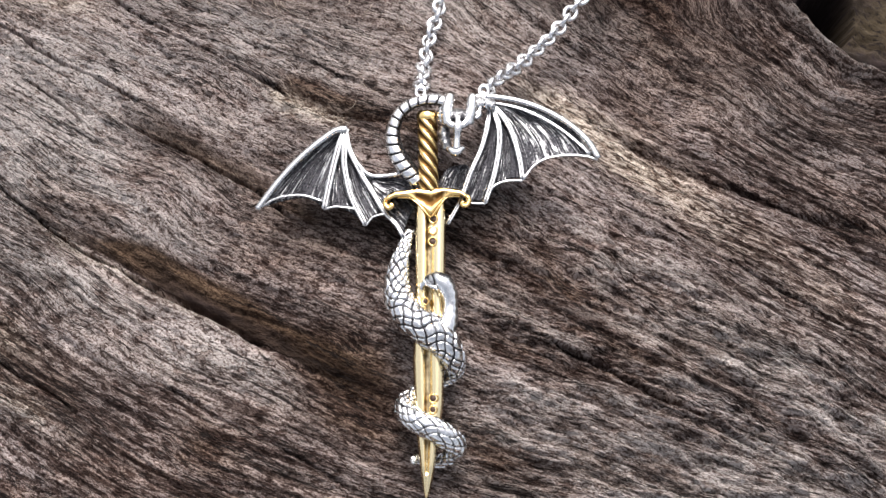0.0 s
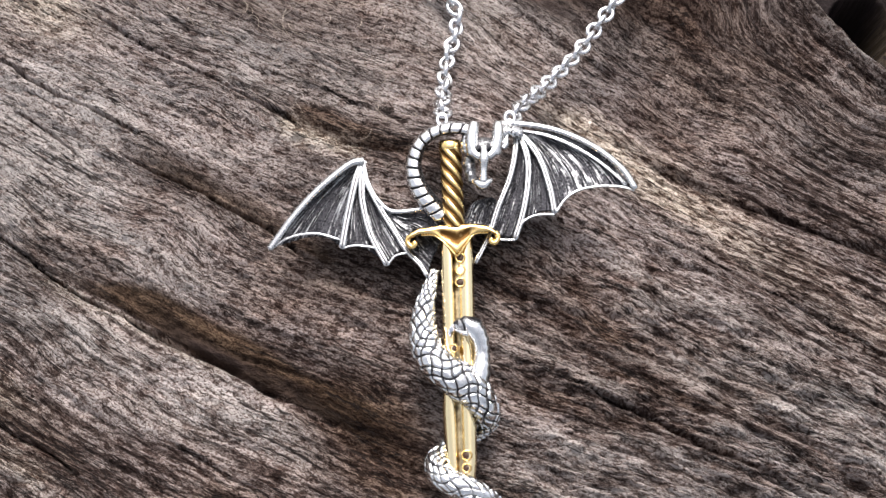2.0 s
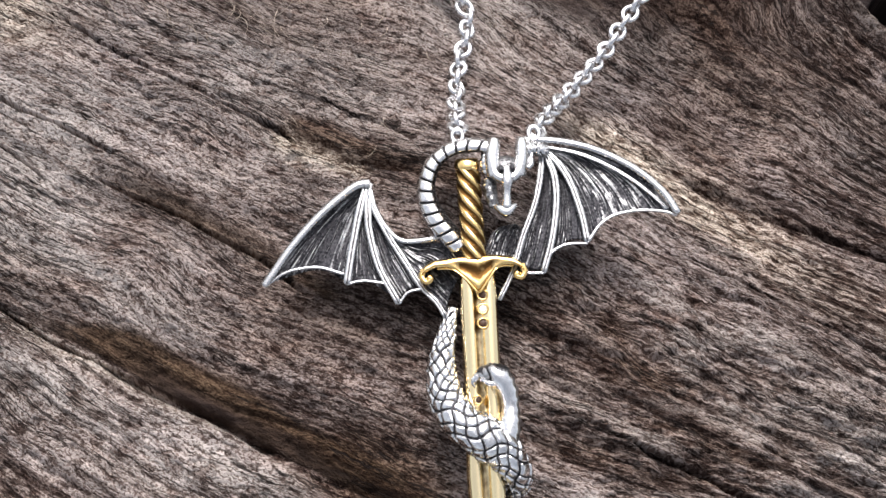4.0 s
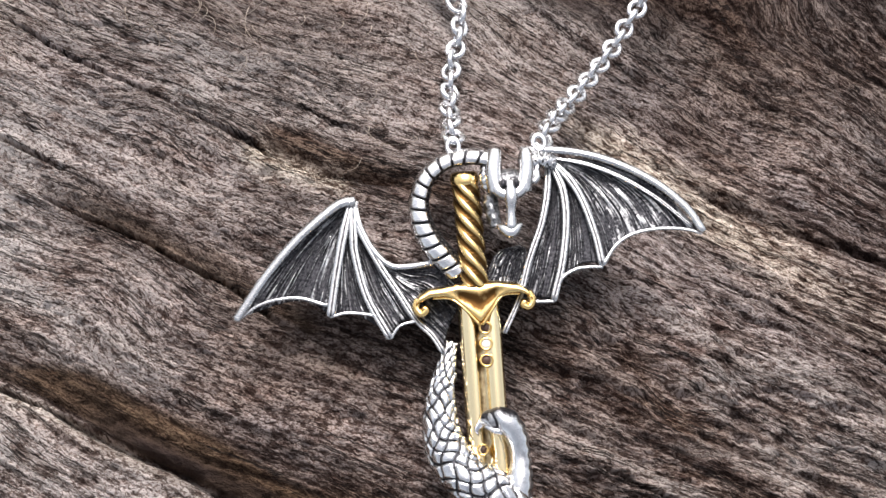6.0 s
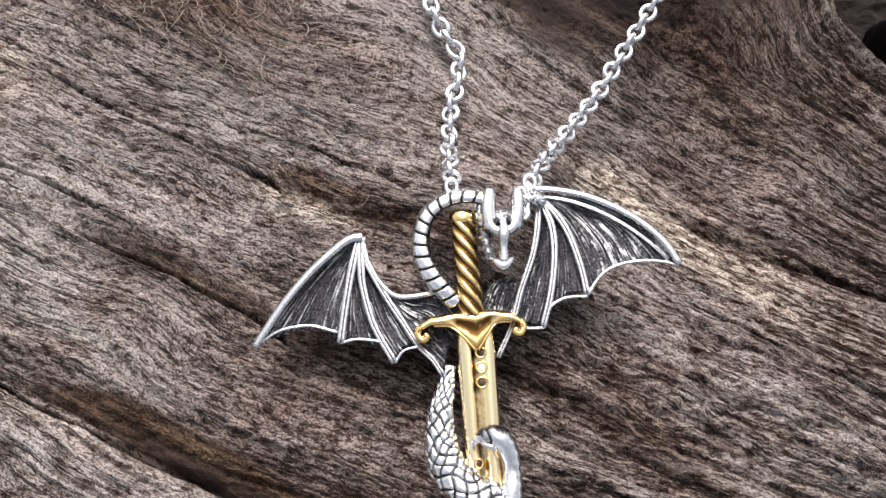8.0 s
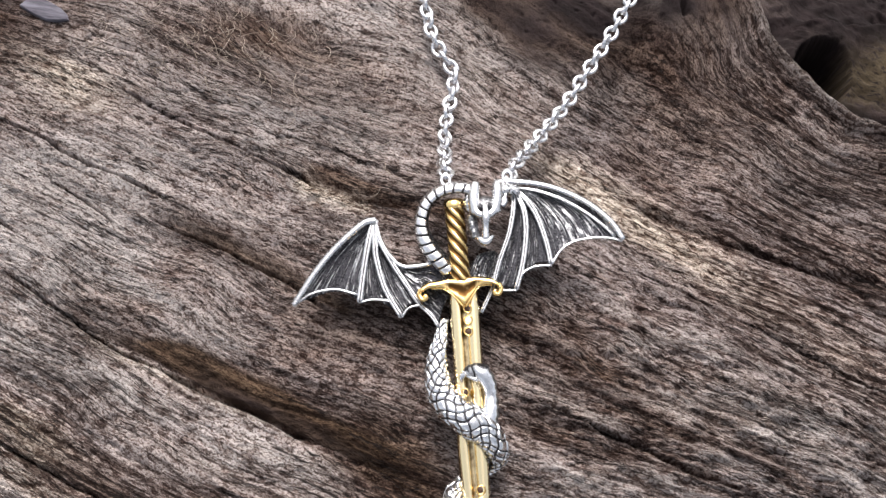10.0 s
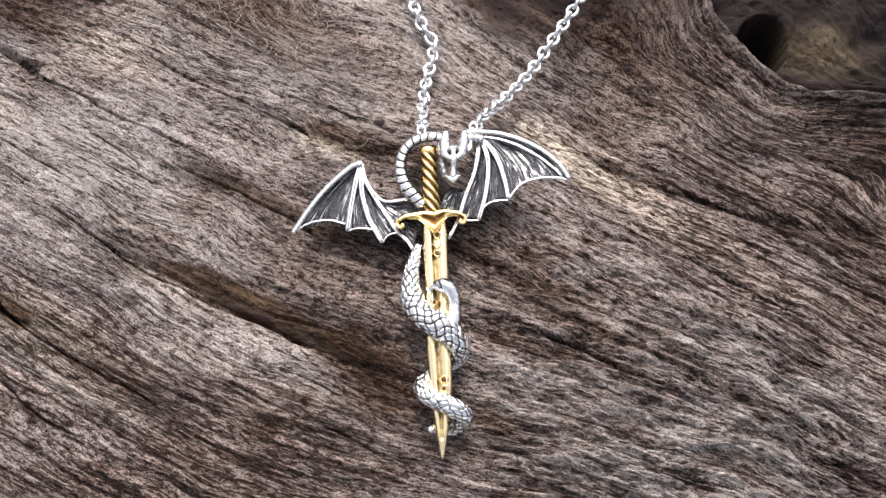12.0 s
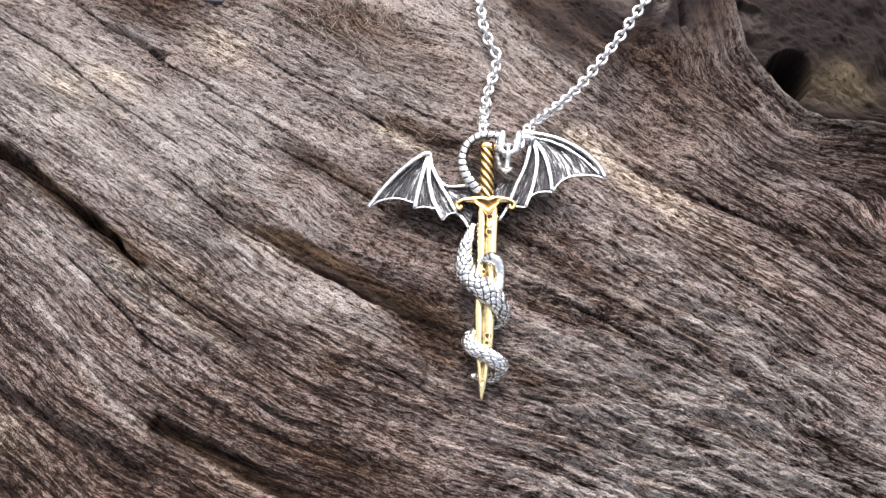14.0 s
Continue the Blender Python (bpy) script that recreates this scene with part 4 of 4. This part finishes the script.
def build_grip():
    n, m = 110, 28
    verts, high = [], []
    for i in range(n):
        t = i / (n - 1)
        v = 43.2 + t * 12.2
        cu, r = 0.47 - 0.22 * t, 1.42 + 0.1 * t
        for j in range(m):
            a = 2 * math.pi * j / m
            rope = abs(math.sin(2.5 * (a - v * 0.62)))
            q = r * (0.74 + 0.30 * rope**0.7)
            high.append(1.2 * rope - 0.42)
            verts.append((cu + q * math.cos(a), v, 0.9 + 0.85 * q * math.sin(a)))
    faces = [(i * m + j, i * m + (j + 1) % m, (i + 1) * m + (j + 1) % m, (i + 1) * m + j) for i in range(n - 1) for j in range(m)]
    faces += [tuple(range(m)), tuple((n - 1) * m + j for j in range(m))]
    grip = part("grip", verts, faces, GOLD_WORN_SHADED, pendant, "gold grip twisted like a rope", high)
    s = Shape()
    prof = [(54.9, 1.2), (55.1, 1.6), (55.5, 1.72), (56.1, 1.68), (56.5, 1.5), (56.65, 1.1), (56.5, 0.7)]
    pv = [(0.2 + 0.93 * r * math.cos(2 * math.pi * j / 24), v, 0.9 + 0.8 * r * math.sin(2 * math.pi * j / 24)) for v, r in prof for j in range(24)]
    pf = [(i * 24 + j, i * 24 + (j + 1) % 24, (i + 1) * 24 + (j + 1) % 24, (i + 1) * 24 + j) for i in range(len(prof) - 1) for j in range(24)] + [tuple(range(24)), tuple((len(prof) - 1) * 24 + j for j in range(24))]
    part("pommel", pv, pf, GOLD, pendant)
    return grip


def build_setting(u, v, r, pale):
    verts, faces = [], []
    n, m = 22, 10
    for i in range(n):
        a = 2 * math.pi * i / n
        for j in range(m):
            b = 2 * math.pi * j / m
            q = r + 0.15 * math.cos(b)
            verts.append((u + q * math.cos(a), v + q * math.sin(a), 1.2 + 0.24 * math.sin(b)))
    faces = [(i * m + j, ((i + 1) % n) * m + j, ((i + 1) % n) * m + (j + 1) % m, i * m + (j + 1) % m) for i in range(n) for j in range(m)]
    ring = part("setting", verts, faces, GOLD, pendant, "round gold stone setting")
    v2, f2, _ = ball((u, v, 1.14), (r - 0.03, r - 0.03, 0.24), 8, 14)
    part("stone", v2, f2, GEM_PALE if pale else GEM_DARK, ring, "pale round stone" if pale else "dark brown round stone")


def panel(shape, rib_a, rib_b, scallop, ridges, seed, dome=0.5, w0=0.0, ns=56, nt=110, light=0.0):
    """A piece of wing skin between two ribs, with fine raised veins that run out from the root."""
    a, b = spline(rib_a, ns), spline(rib_b, ns)
    if a.shape[1] == 2:
        a, b = np.c_[a, np.full(ns, w0)], np.c_[b, np.full(ns, w0)]
    s, t = np.meshgrid(np.linspace(0, 1, ns), np.linspace(0, 1, nt), indexing="ij")
    bend = 0.5 * (lattice(s * 3 + seed, t * 2, 200 + seed) - 0.5) / ridges
    vein = octaves((t + bend) * ridges * 4.0 + 31 * seed, s * 2.6 + 9, 210 + seed, 2, 0.6)
    vein = smooth(vein + light, 0.40, 0.64) * (0.35 + 0.65 * lattice(t * ridges * 2 + 5, s * 11, 220 + seed))
    worn = smooth(octaves(t * 2 + seed, s * 3, 230 + seed, 3), 0.35, 0.75)
    root = 0.5 * (a[0] + b[0])
    front, high = [], []
    for i in range(ns):
        for j in range(nt):
            p = a[i] * (1 - t[i, j]) + b[i] * t[i, j]
            way = root - p
            p = p + way / (np.linalg.norm(way) + 1e-6) * scallop * 4 * t[i, j] * (1 - t[i, j]) * s[i, j] ** 3
            edge = min(1.0, 12 * min(t[i, j], 1 - t[i, j]))
            front.append((p[0], p[1], p[2] - dome * math.sin(math.pi * t[i, j]) * min(1, 2.5 * s[i, j]) + 0.26 * vein[i, j] * edge))
            high.append(0.11 + vein[i, j] * (0.39 + 0.2 * worn[i, j]))
    shape.add(*slab(front, ns, nt, 0.45, high))


def rod(name, pts, parent, r0=0.4, r1=0.3, n=30, w=0.25, label=""):
    """A rib or rim of the wing: a half-round silver rod that thins outwards."""
    swell = {"rim": 0.9, "wing": 1.0, "rib": 1.15}[name]
    line = [(p[0], p[1], p[2] if len(p) > 2 else w, swell * (0.6 if name == "rib" and k == 0 else 1.0) * (r0 + (r1 - r0) * k / (len(pts) - 1))) for k, p in enumerate(pts)]
    if name != "rib":
        verts, faces, high = sweep(line, n, 10, flat=0.85)
        return part(name, verts, faces, RIBS, parent, label, high)
    seam = lambda i, a, length: (-0.3 * r0 * math.exp(-(((a - 1.6) / 0.42) ** 2)), 1.0 - 0.75 * math.exp(-(((a - 1.6) / 0.42) ** 2)))  # noqa: E731
    verts, faces, high = sweep(line, n, 24, flat=0.62, relief=seam)
    return part(name, verts, faces, RIBS, parent, label, high)


def build_wing_left():
    lead = [(-12.0, 54.0), (-13.6, 53.8), (-15.8, 52.2), (-18.7, 49.5), (-21.6, 46.0), (-23.8, 42.7), (-24.7, 41.3)]
    r1 = [(-12.5, 53.6), (-13.2, 50.6), (-13.7, 48.0), (-14.3, 44.5), (-14.8, 41.0)]
    r2 = [(-12.2, 53.4), (-12.2, 50.0), (-12.0, 47.3), (-10.9, 42.7), (-8.7, 38.2)]
    r3 = [(-11.9, 53.2), (-11.4, 50.5), (-9.4, 46.2), (-7.6, 43.0), (-5.9, 40.0)]
    wing = rod("wing", lead, pendant, 0.62, 0.5, 40, 0.35, "oxidised silver dragon wing with bright ribs")
    s = [Shape() for _ in range(4)]
    panel(s[0], [(-12.2, 53.7), (-14.5, 52.6), (-17.5, 50.2), (-21.0, 46.2), (-24.4, 41.4)], r1, 1.9, 16, 1)
    panel(s[1], r1, r2, 1.2, 8, 2)
    panel(s[2], r2, r3, 0.6, 8, 3)
    panel(s[3], [(-9.3, 46.0), (-7.4, 42.6), (-5.9, 40.0), (-3.3, 36.6)], [(-8.8, 46.1), (-6.2, 45.6), (-3.0, 45.2), (-0.4, 42.2)], 0.4, 12, 4, 0.3)
    for skin in s:
        skin.make("wing_skin", OXIDE, wing, "blackened silver skin with raised veins")
    rod("rib", r1, wing, 0.48, 0.42)
    rod("rib", r2, wing, 0.46, 0.36)
    rod("rib", [*r3, (-4.3, 38.1), (-3.3, 36.3)], wing, 0.4, 0.26)
    rod("rim", [(-11.8, 53.9), (-12.0, 52.5), (-11.4, 50.8), (-10.2, 48.2), (-8.4, 46.2), (-6.2, 45.9), (-3.6, 46.2)], wing, 0.34, 0.42)
    rod("rim", [(-24.5, 41.2), (-22.6, 42.6), (-20.5, 43.2), (-18.0, 43.2), (-15.2, 42.2)], wing, 0.22, 0.24)
    rod("rim", [(-14.8, 40.9), (-13.0, 41.2), (-11.0, 40.9), (-10.0, 40.6)], wing, 0.22, 0.22)
    rod("rim", [(-8.6, 38.1), (-7.6, 39.4), (-5.9, 39.8)], wing, 0.2, 0.2)
    return wing


def build_wing_right():
    rb = [(10.0, 57.2), (11.6, 55.0), (12.8, 52.2), (13.7, 48.0), (14.0, 44.6)]
    ra = [(9.8, 57.0), (10.8, 53.8), (10.8, 50.0), (9.9, 45.3), (8.5, 41.0)]
    rc = [(9.5, 56.9), (9.2, 54.0), (8.2, 50.0), (6.4, 45.7), (5.0, 41.6)]
    wing = rod("wing", [(6.8, 58.8), (10.5, 58.5), (14.2, 57.6), (17.8, 55.9), (21.2, 53.4), (23.8, 50.4), (25.1, 47.6)], pendant, 0.5, 0.5, 44, 0.4, "oxidised silver dragon wing with bright ribs")
    s = [Shape() for _ in range(4)]
    panel(s[0], [(10.2, 57.6), (14.2, 57.0), (18.0, 55.2), (21.8, 52.2), (24.8, 47.6)], rb, 2.3, 17, 5, light=0.07)
    panel(s[1], rb, ra, 1.6, 9, 6)
    panel(s[2], ra, rc, 0.1, 8, 7)
    panel(s[3], [(6.2, 47.0), (6.2, 45.4), (5.2, 42.4)], [(5.6, 47.4), (3.0, 46.6), (1.4, 43.0)], 0.0, 9, 8, 0.2, -0.3)
    for skin in s:
        skin.make("wing_skin", OXIDE, wing, "blackened silver skin with raised veins")
    rod("rib", [(10.4, 57.5), (14.0, 56.4), (17.6, 54.4), (21.0, 51.6), (24.0, 48.2)], wing, 0.26, 0.2)
    rod("rib", rb, wing, 0.44, 0.34)
    rod("rib", ra, wing, 0.46, 0.34)
    rod("rib", [*rc, (3.1, 37.9)], wing, 0.42, 0.26)
    rod("rim", [(24.9, 47.3), (23.3, 47.9), (20.6, 48.2), (17.7, 47.8), (15.7, 46.6), (14.1, 44.5)], wing, 0.24, 0.24)
    rod("rim", [(14.0, 44.3), (12.4, 44.4), (11.0, 44.2), (9.5, 43.2), (8.6, 41.0)], wing, 0.22, 0.24)
    rod("rim", [(8.5, 40.9), (6.9, 41.0), (5.4, 41.3)], wing, 0.22, 0.22)
    return wing


def scaly(count, pitch, depth, fade=1e9):
    """Relief of diamond scales on a tube, rubbed nearly flat beyond the length fade."""

    def relief(i, a, length):
        run = length / pitch + 0.14 * math.sin(2 * a + 0.9 * length) + 0.10 * math.sin(3 * a - 1.7 * length)
        turn = a / (2 * math.pi) * count + 0.14 * math.sin(1.1 * length + 2 * a)
        p, q = run + turn, run - turn
        k, j = math.floor(p), math.floor(q)
        edge = min(p - k, 1 - p + k, q - j, 1 - q + j)
        h = min(1.0, max(0.0, (edge - 0.03) / 0.12))
        h = h * h * (3 - 2 * h)
        each = math.sin(12.9 * k + 78.2 * j)
        worn = 0.45 * min(1.0, max(0.0, (length - fade) / 3.0))
        h = h + (1 - h) * worn * (0.6 + 0.4 * each)
        lean = (p - k) + (q - j) - 1.0
        return depth * (h - 0.8 - 0.25 * lean * h) + 0.05 * each, 0.06 + (0.98 + 0.14 * each) * h

    return relief


def build_body():
    path = [(-2.4, 37.2, -0.6, 0.6), (-3.2, 34.2, 0.0, 1.05), (-4.0, 30.4, 0.6, 1.6), (-3.7, 26.9, 1.2, 2.0), (-2.1, 24.1, 1.9, 2.2), (0.6, 22.0, 2.2, 2.35), (2.6, 20.2, 1.7, 2.1), (3.7, 18.3, 0.7, 1.65), (3.9, 16.9, -0.8, 1.2),
            (2.6, 15.7, -1.9, 1.0), (0.4, 14.7, -2.1, 1.05), (-2.1, 13.3, -1.3, 1.2), (-2.8, 11.7, 0.2, 1.4), (-1.7, 10.1, 1.5, 1.5), (0.8, 8.8, 2.0, 1.55), (3.0, 7.5, 1.4, 1.55), (4.0, 6.4, 0.0, 1.3),
            (2.4, 5.2, -1.7, 0.9), (0.0, 4.8, -1.9, 0.75), (-1.3, 5.3, -1.0, 0.6), (-1.7, 4.6, -0.4, 0.35)]
    v, f, h = sweep(path, 620, 80, relief=scaly(7, 1.75, 0.34, 34.0))
    s = Shape().add(v, f, h)
    body = s.make("body", SCALES, pendant, "scaled silver dragon body wound round the blade")

    def knuckles(i, a, length):
        # paw and inner half of the arm darkened, shading put into the polish
        dark = math.exp(-(((length - 1.5) / 1.1) ** 2)) * (0.65 + 0.35 * math.sin(3.5 * length + 2 * a))
        inner = math.exp(-(((a - math.pi) / 0.7) ** 2)) * (0.5 + 0.5 * math.sin(6.0 * length))
        return -0.16 * inner - 0.2 * dark, 1.0 - 0.9 * dark - 0.62 * math.exp(-(((a - math.pi) / 0.9) ** 2))

    s = Shape()
    s.add(*sweep([(0.0, 28.9, 1.9, 0.5), (0.8, 29.4, 2.3, 1.0), (2.2, 29.2, 2.4, 1.4), (3.25, 27.6, 2.1, 1.2), (3.55, 25.6, 1.9, 1.0), (3.3, 23.4, 2.0, 1.25), (2.8, 21.5, 1.9, 1.4)], 90, 30, relief=knuckles))
    s.add(*sweep([(0.1, 29.1, 2.1, 0.5), (-0.5, 28.4, 1.9, 0.3), (-0.4, 27.8, 1.6, 0.1)], 12, 10))
    s.add(*sweep([(0.7, 29.6, 2.3, 0.45), (0.6, 28.7, 2.2, 0.3), (0.9, 28.1, 1.8, 0.1)], 12, 10))
    s.add(*ball((1.5, 29.4, 2.5), (1.25, 0.95, 0.9), high=0.5))
    s.add(*ball((2.75, 28.6, 2.9), (0.55, 0.6, 0.5), 8, 12, 0.95))
    s.add(*ball((2.75, 28.55, 3.3), (0.22, 0.24, 0.2), 6, 10, 0.1))
    s.add(*sweep([(2.4, 28.0, 2.6, 0.35), (1.3, 28.2, 2.8, 0.36), (0.3, 28.7, 2.4, 0.22)], 14, 10))
    s.make("claw", SCALES, body, "silver claw that holds the blade")
    return body


def build_neck():
    def belly(i, a, length):
        run = length / 1.5 + 0.16 * math.cos(a)
        f = run - math.floor(run)
        plate = min(1.0, max(0.0, (min(f, 1 - f) - 0.02) / 0.13))
        if 2.35 < a < 4.2:
            # the inner side: small dark scales
            q = length / 0.75 + (a - 2.35) / 0.5
            r = length / 0.75 - (a - 2.35) / 0.5
            h = min(1.0, 5 * min(q % 1, 1 - q % 1, r % 1, 1 - r % 1))
            return 0.14 * h - 0.34, 0.42 * h
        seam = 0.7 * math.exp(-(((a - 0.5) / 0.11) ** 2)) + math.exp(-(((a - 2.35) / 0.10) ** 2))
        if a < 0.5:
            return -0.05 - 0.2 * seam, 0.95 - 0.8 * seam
        # plates grow darker towards the neck's inner side
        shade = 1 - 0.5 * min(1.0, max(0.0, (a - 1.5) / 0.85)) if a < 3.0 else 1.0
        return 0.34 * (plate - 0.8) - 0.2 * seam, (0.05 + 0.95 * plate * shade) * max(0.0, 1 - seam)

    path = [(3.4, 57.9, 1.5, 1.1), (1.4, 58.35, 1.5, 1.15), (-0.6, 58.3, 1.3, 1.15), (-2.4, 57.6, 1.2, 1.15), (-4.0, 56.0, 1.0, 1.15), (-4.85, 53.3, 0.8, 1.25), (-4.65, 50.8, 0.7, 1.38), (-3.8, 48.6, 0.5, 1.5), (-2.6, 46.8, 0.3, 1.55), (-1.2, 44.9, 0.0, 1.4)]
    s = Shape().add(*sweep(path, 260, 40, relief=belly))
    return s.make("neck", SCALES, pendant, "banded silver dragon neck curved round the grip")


def build_head():
    s = Shape()
    s.add(*ball((4.9, 54.8, 2.0), (2.1, 1.9, 1.4), high=0.40))
    s.add(*ball((3.2, 55.6, 1.6), (1.2, 1.9, 1.2), high=0.42))
    s.add(*sweep([(3.5, 54.0, 2.6, 0.95), (3.35, 56.2, 2.6, 0.98), (3.6, 58.1, 2.4, 0.88), (3.75, 59.1, 2.1, 0.72)], 26, 12))
    s.add(*sweep([(6.4, 54.0, 2.6, 0.95), (6.95, 56.2, 2.6, 0.85), (7.1, 58.0, 2.4, 0.78), (7.15, 58.9, 2.1, 0.65)], 26, 12))
    s.add(*sweep([(3.4, 54.8, 2.8, 0.75), (4.0, 53.9, 3.0, 0.8), (5.0, 53.6, 3.1, 0.8), (5.9, 53.9, 3.0, 0.8), (6.5, 54.8, 2.8, 0.75)], 24, 12))
    s.add(*sweep([(5.05, 55.2, 3.1, 0.6), (5.0, 53.4, 3.5, 0.75), (4.85, 51.7, 3.4, 0.52), (4.7, 49.8, 3.2, 0.66)], 26, 12))
    s.add(*sweep([(3.35, 50.0, 2.7, 0.32), (3.9, 49.6, 3.0, 0.58), (4.6, 49.2, 3.1, 0.8), (5.25, 49.6, 3.0, 0.58), (5.8, 50.0, 2.7, 0.32)], 22, 12))
    s.add(*sweep([(7.2, 55.4, 2.0, 0.4), (8.0, 56.0, 1.8, 0.35), (8.5, 57.2, 1.5, 0.2)], 14, 10))
    s.add(*sweep([(2.8, 53.6, 1.6, 0.8), (2.9, 51.6, 1.5, 0.8), (3.2, 49.8, 1.5, 0.6)], 20, 12, relief=lambda i, a, l: (0.12 * math.sin(9 * a) * math.sin(5 * l), 0.45)))
    s.add(*sweep([(6.6, 57.4, 1.3, 0.9), (8.2, 57.5, 0.9, 1.1), (10.2, 57.0, 0.6, 0.9)], 30, 18, relief=scaly(7, 0.9, 0.3)))
    s.add(*ball((4.3, 55.0, 3.55), (0.36, 0.55, 0.4), 8, 12, 0.0))
    s.add(*sweep([(7.6, 54.8, 2.2, 0.45), (8.1, 55.4, 2.0, 0.42), (8.2, 56.3, 1.7, 0.3)], 12, 10))
    s.add(*sweep([(2.6, 54.4, 1.8, 0.6), (2.5, 55.8, 1.9, 0.7), (2.6, 57.2, 1.7, 0.55)], 14, 12, relief=lambda i, a, l: (0.06 * math.sin(8 * l), 0.75 + 0.3 * math.sin(8 * l))))
    s.add(*ball((5.7, 55.0, 3.55), (0.36, 0.55, 0.4), 8, 12, 0.0))
    return s.make("head", OXIDE, pendant, "silver dragon head with two horns and narrow snout")


build_blade()
build_guard()
build_grip()
for u, v, r, pale in ((1.15, 38.65, 0.58, False), (1.1, 36.95, 0.6, True), (1.03, 35.2, 0.6, False), (-0.08, 26.3, 0.5, False), (1.1, 12.75, 0.58, False), (1.05, 11.25, 0.5, False)):
    build_setting(u, v, r, pale)
build_wing_left()
build_wing_right()
build_body()
build_neck()
build_head()


def build_bail(u, v, w):
    verts, faces = [], []
    n, m = 24, 10
    for i in range(n):
        a = 2 * math.pi * i / n
        for j in range(m):
            b = 2 * math.pi * j / m
            q = 0.66 + 0.30 * math.cos(b)
            verts.append((u + q * math.cos(a), v + 1.4 * q * math.sin(a), w + 0.30 * math.sin(b)))
    faces = [(i * m + j, ((i + 1) % n) * m + j, ((i + 1) % n) * m + (j + 1) % m, i * m + (j + 1) % m) for i in range(n) for j in range(m)]
    part("jump_ring", verts, faces, BRIGHT, pendant, "small silver jump ring")


build_bail(-0.8, 59.9, 1.0)
build_bail(8.8, 59.6, 0.6)

# ---- the chain: oval links, each turned a quarter against the next ----
def link_mesh():
    verts, faces = [], []
    n, m, wire = 28, 12, 0.4
    for i in range(n):
        a = 2 * math.pi * i / n
        cx, cy = 1.05 * math.cos(a), 1.45 * math.sin(a)
        nx, ny = math.cos(a) / 1.05, math.sin(a) / 1.45
        k = math.hypot(nx, ny)
        for j in range(m):
            b = 2 * math.pi * j / m
            q = wire * math.cos(b)
            verts.append((cx + q * nx / k, cy + q * ny / k, wire * math.sin(b)))
    faces = [(i * m + j, ((i + 1) % n) * m + j, ((i + 1) % n) * m + (j + 1) % m, i * m + (j + 1) % m) for i in range(n) for j in range(m)]
    me = bpy.data.meshes.new("chain_link")
    me.from_pydata([tuple(c * MM for c in v) for v in verts], [], faces)
    me.polygons.foreach_set("use_smooth", [True] * len(faces))
    me.materials.append(BRIGHT)
    return me


LINK = link_mesh()


def build_strand(pts, twist, label):
    strand = tagged(new("chain"), label, "chain", "strands of the necklace chain")
    line = spline(pts, 1200) * CM
    dist = np.concatenate([[0], np.cumsum(np.linalg.norm(np.diff(line, axis=0), axis=1))])
    pitch, k = 0.00212, 0
    while (k + 1) * pitch < dist[-1]:
        at = lambda d: Vector([float(np.interp(d, dist, line[:, c])) for c in range(3)])  # noqa: E731
        a, b = at(k * pitch), at((k + 1) * pitch)
        y = (b - a).normalized()
        x = y.cross(Vector((0, 0, 1))).normalized()
        turn = radians(90 * (k % 2)) + twist(k)
        x2 = math.cos(turn) * x + math.sin(turn) * x.cross(y)
        z = x2.cross(y)
        ob = new("chain_link", LINK)
        c = (a + b) / 2
        ob.matrix_world = Matrix(((x2.x, y.x, z.x, c.x), (x2.y, y.y, z.y, c.y), (x2.z, y.z, z.z, c.z), (0, 0, 0, 1)))
        ob.parent = strand
        k += 1
    return strand


build_strand([(-0.745, 8.93, 1.15), (-0.8, 9.25, 0.95), (-0.87, 9.75, 0.6), (-0.95, 10.5, 0.36), (-0.96, 11.1, 0.28), (-1.02, 11.68, 0.24), (-1.26, 11.93, 0.28), (-1.55, 12.35, 0.32), (-1.86, 13.18, 0.34), (-2.2, 14.3, 0.42), (-2.5, 16.0, 0.4)],
             lambda k: 0.5 * math.sin(0.9 * k), "bright silver cable chain lying loosely on the wood")
build_strand([(0.2, 9.08, 1.22), (0.33, 9.6, 0.95), (0.55, 10.25, 0.52), (0.87, 11.05, 0.22), (1.11, 11.66, 0.08), (1.29, 12.17, 0.08), (1.49, 12.7, 0.12), (1.69, 13.24, 0.2), (1.86, 13.78, 0.3), (2.02, 14.28, 0.4), (2.25, 15.1, 0.45), (2.6, 16.6, 0.4)],
             lambda k: 0.25 * math.sin(0.7 * k), "bright silver cable chain stretched over the wood")
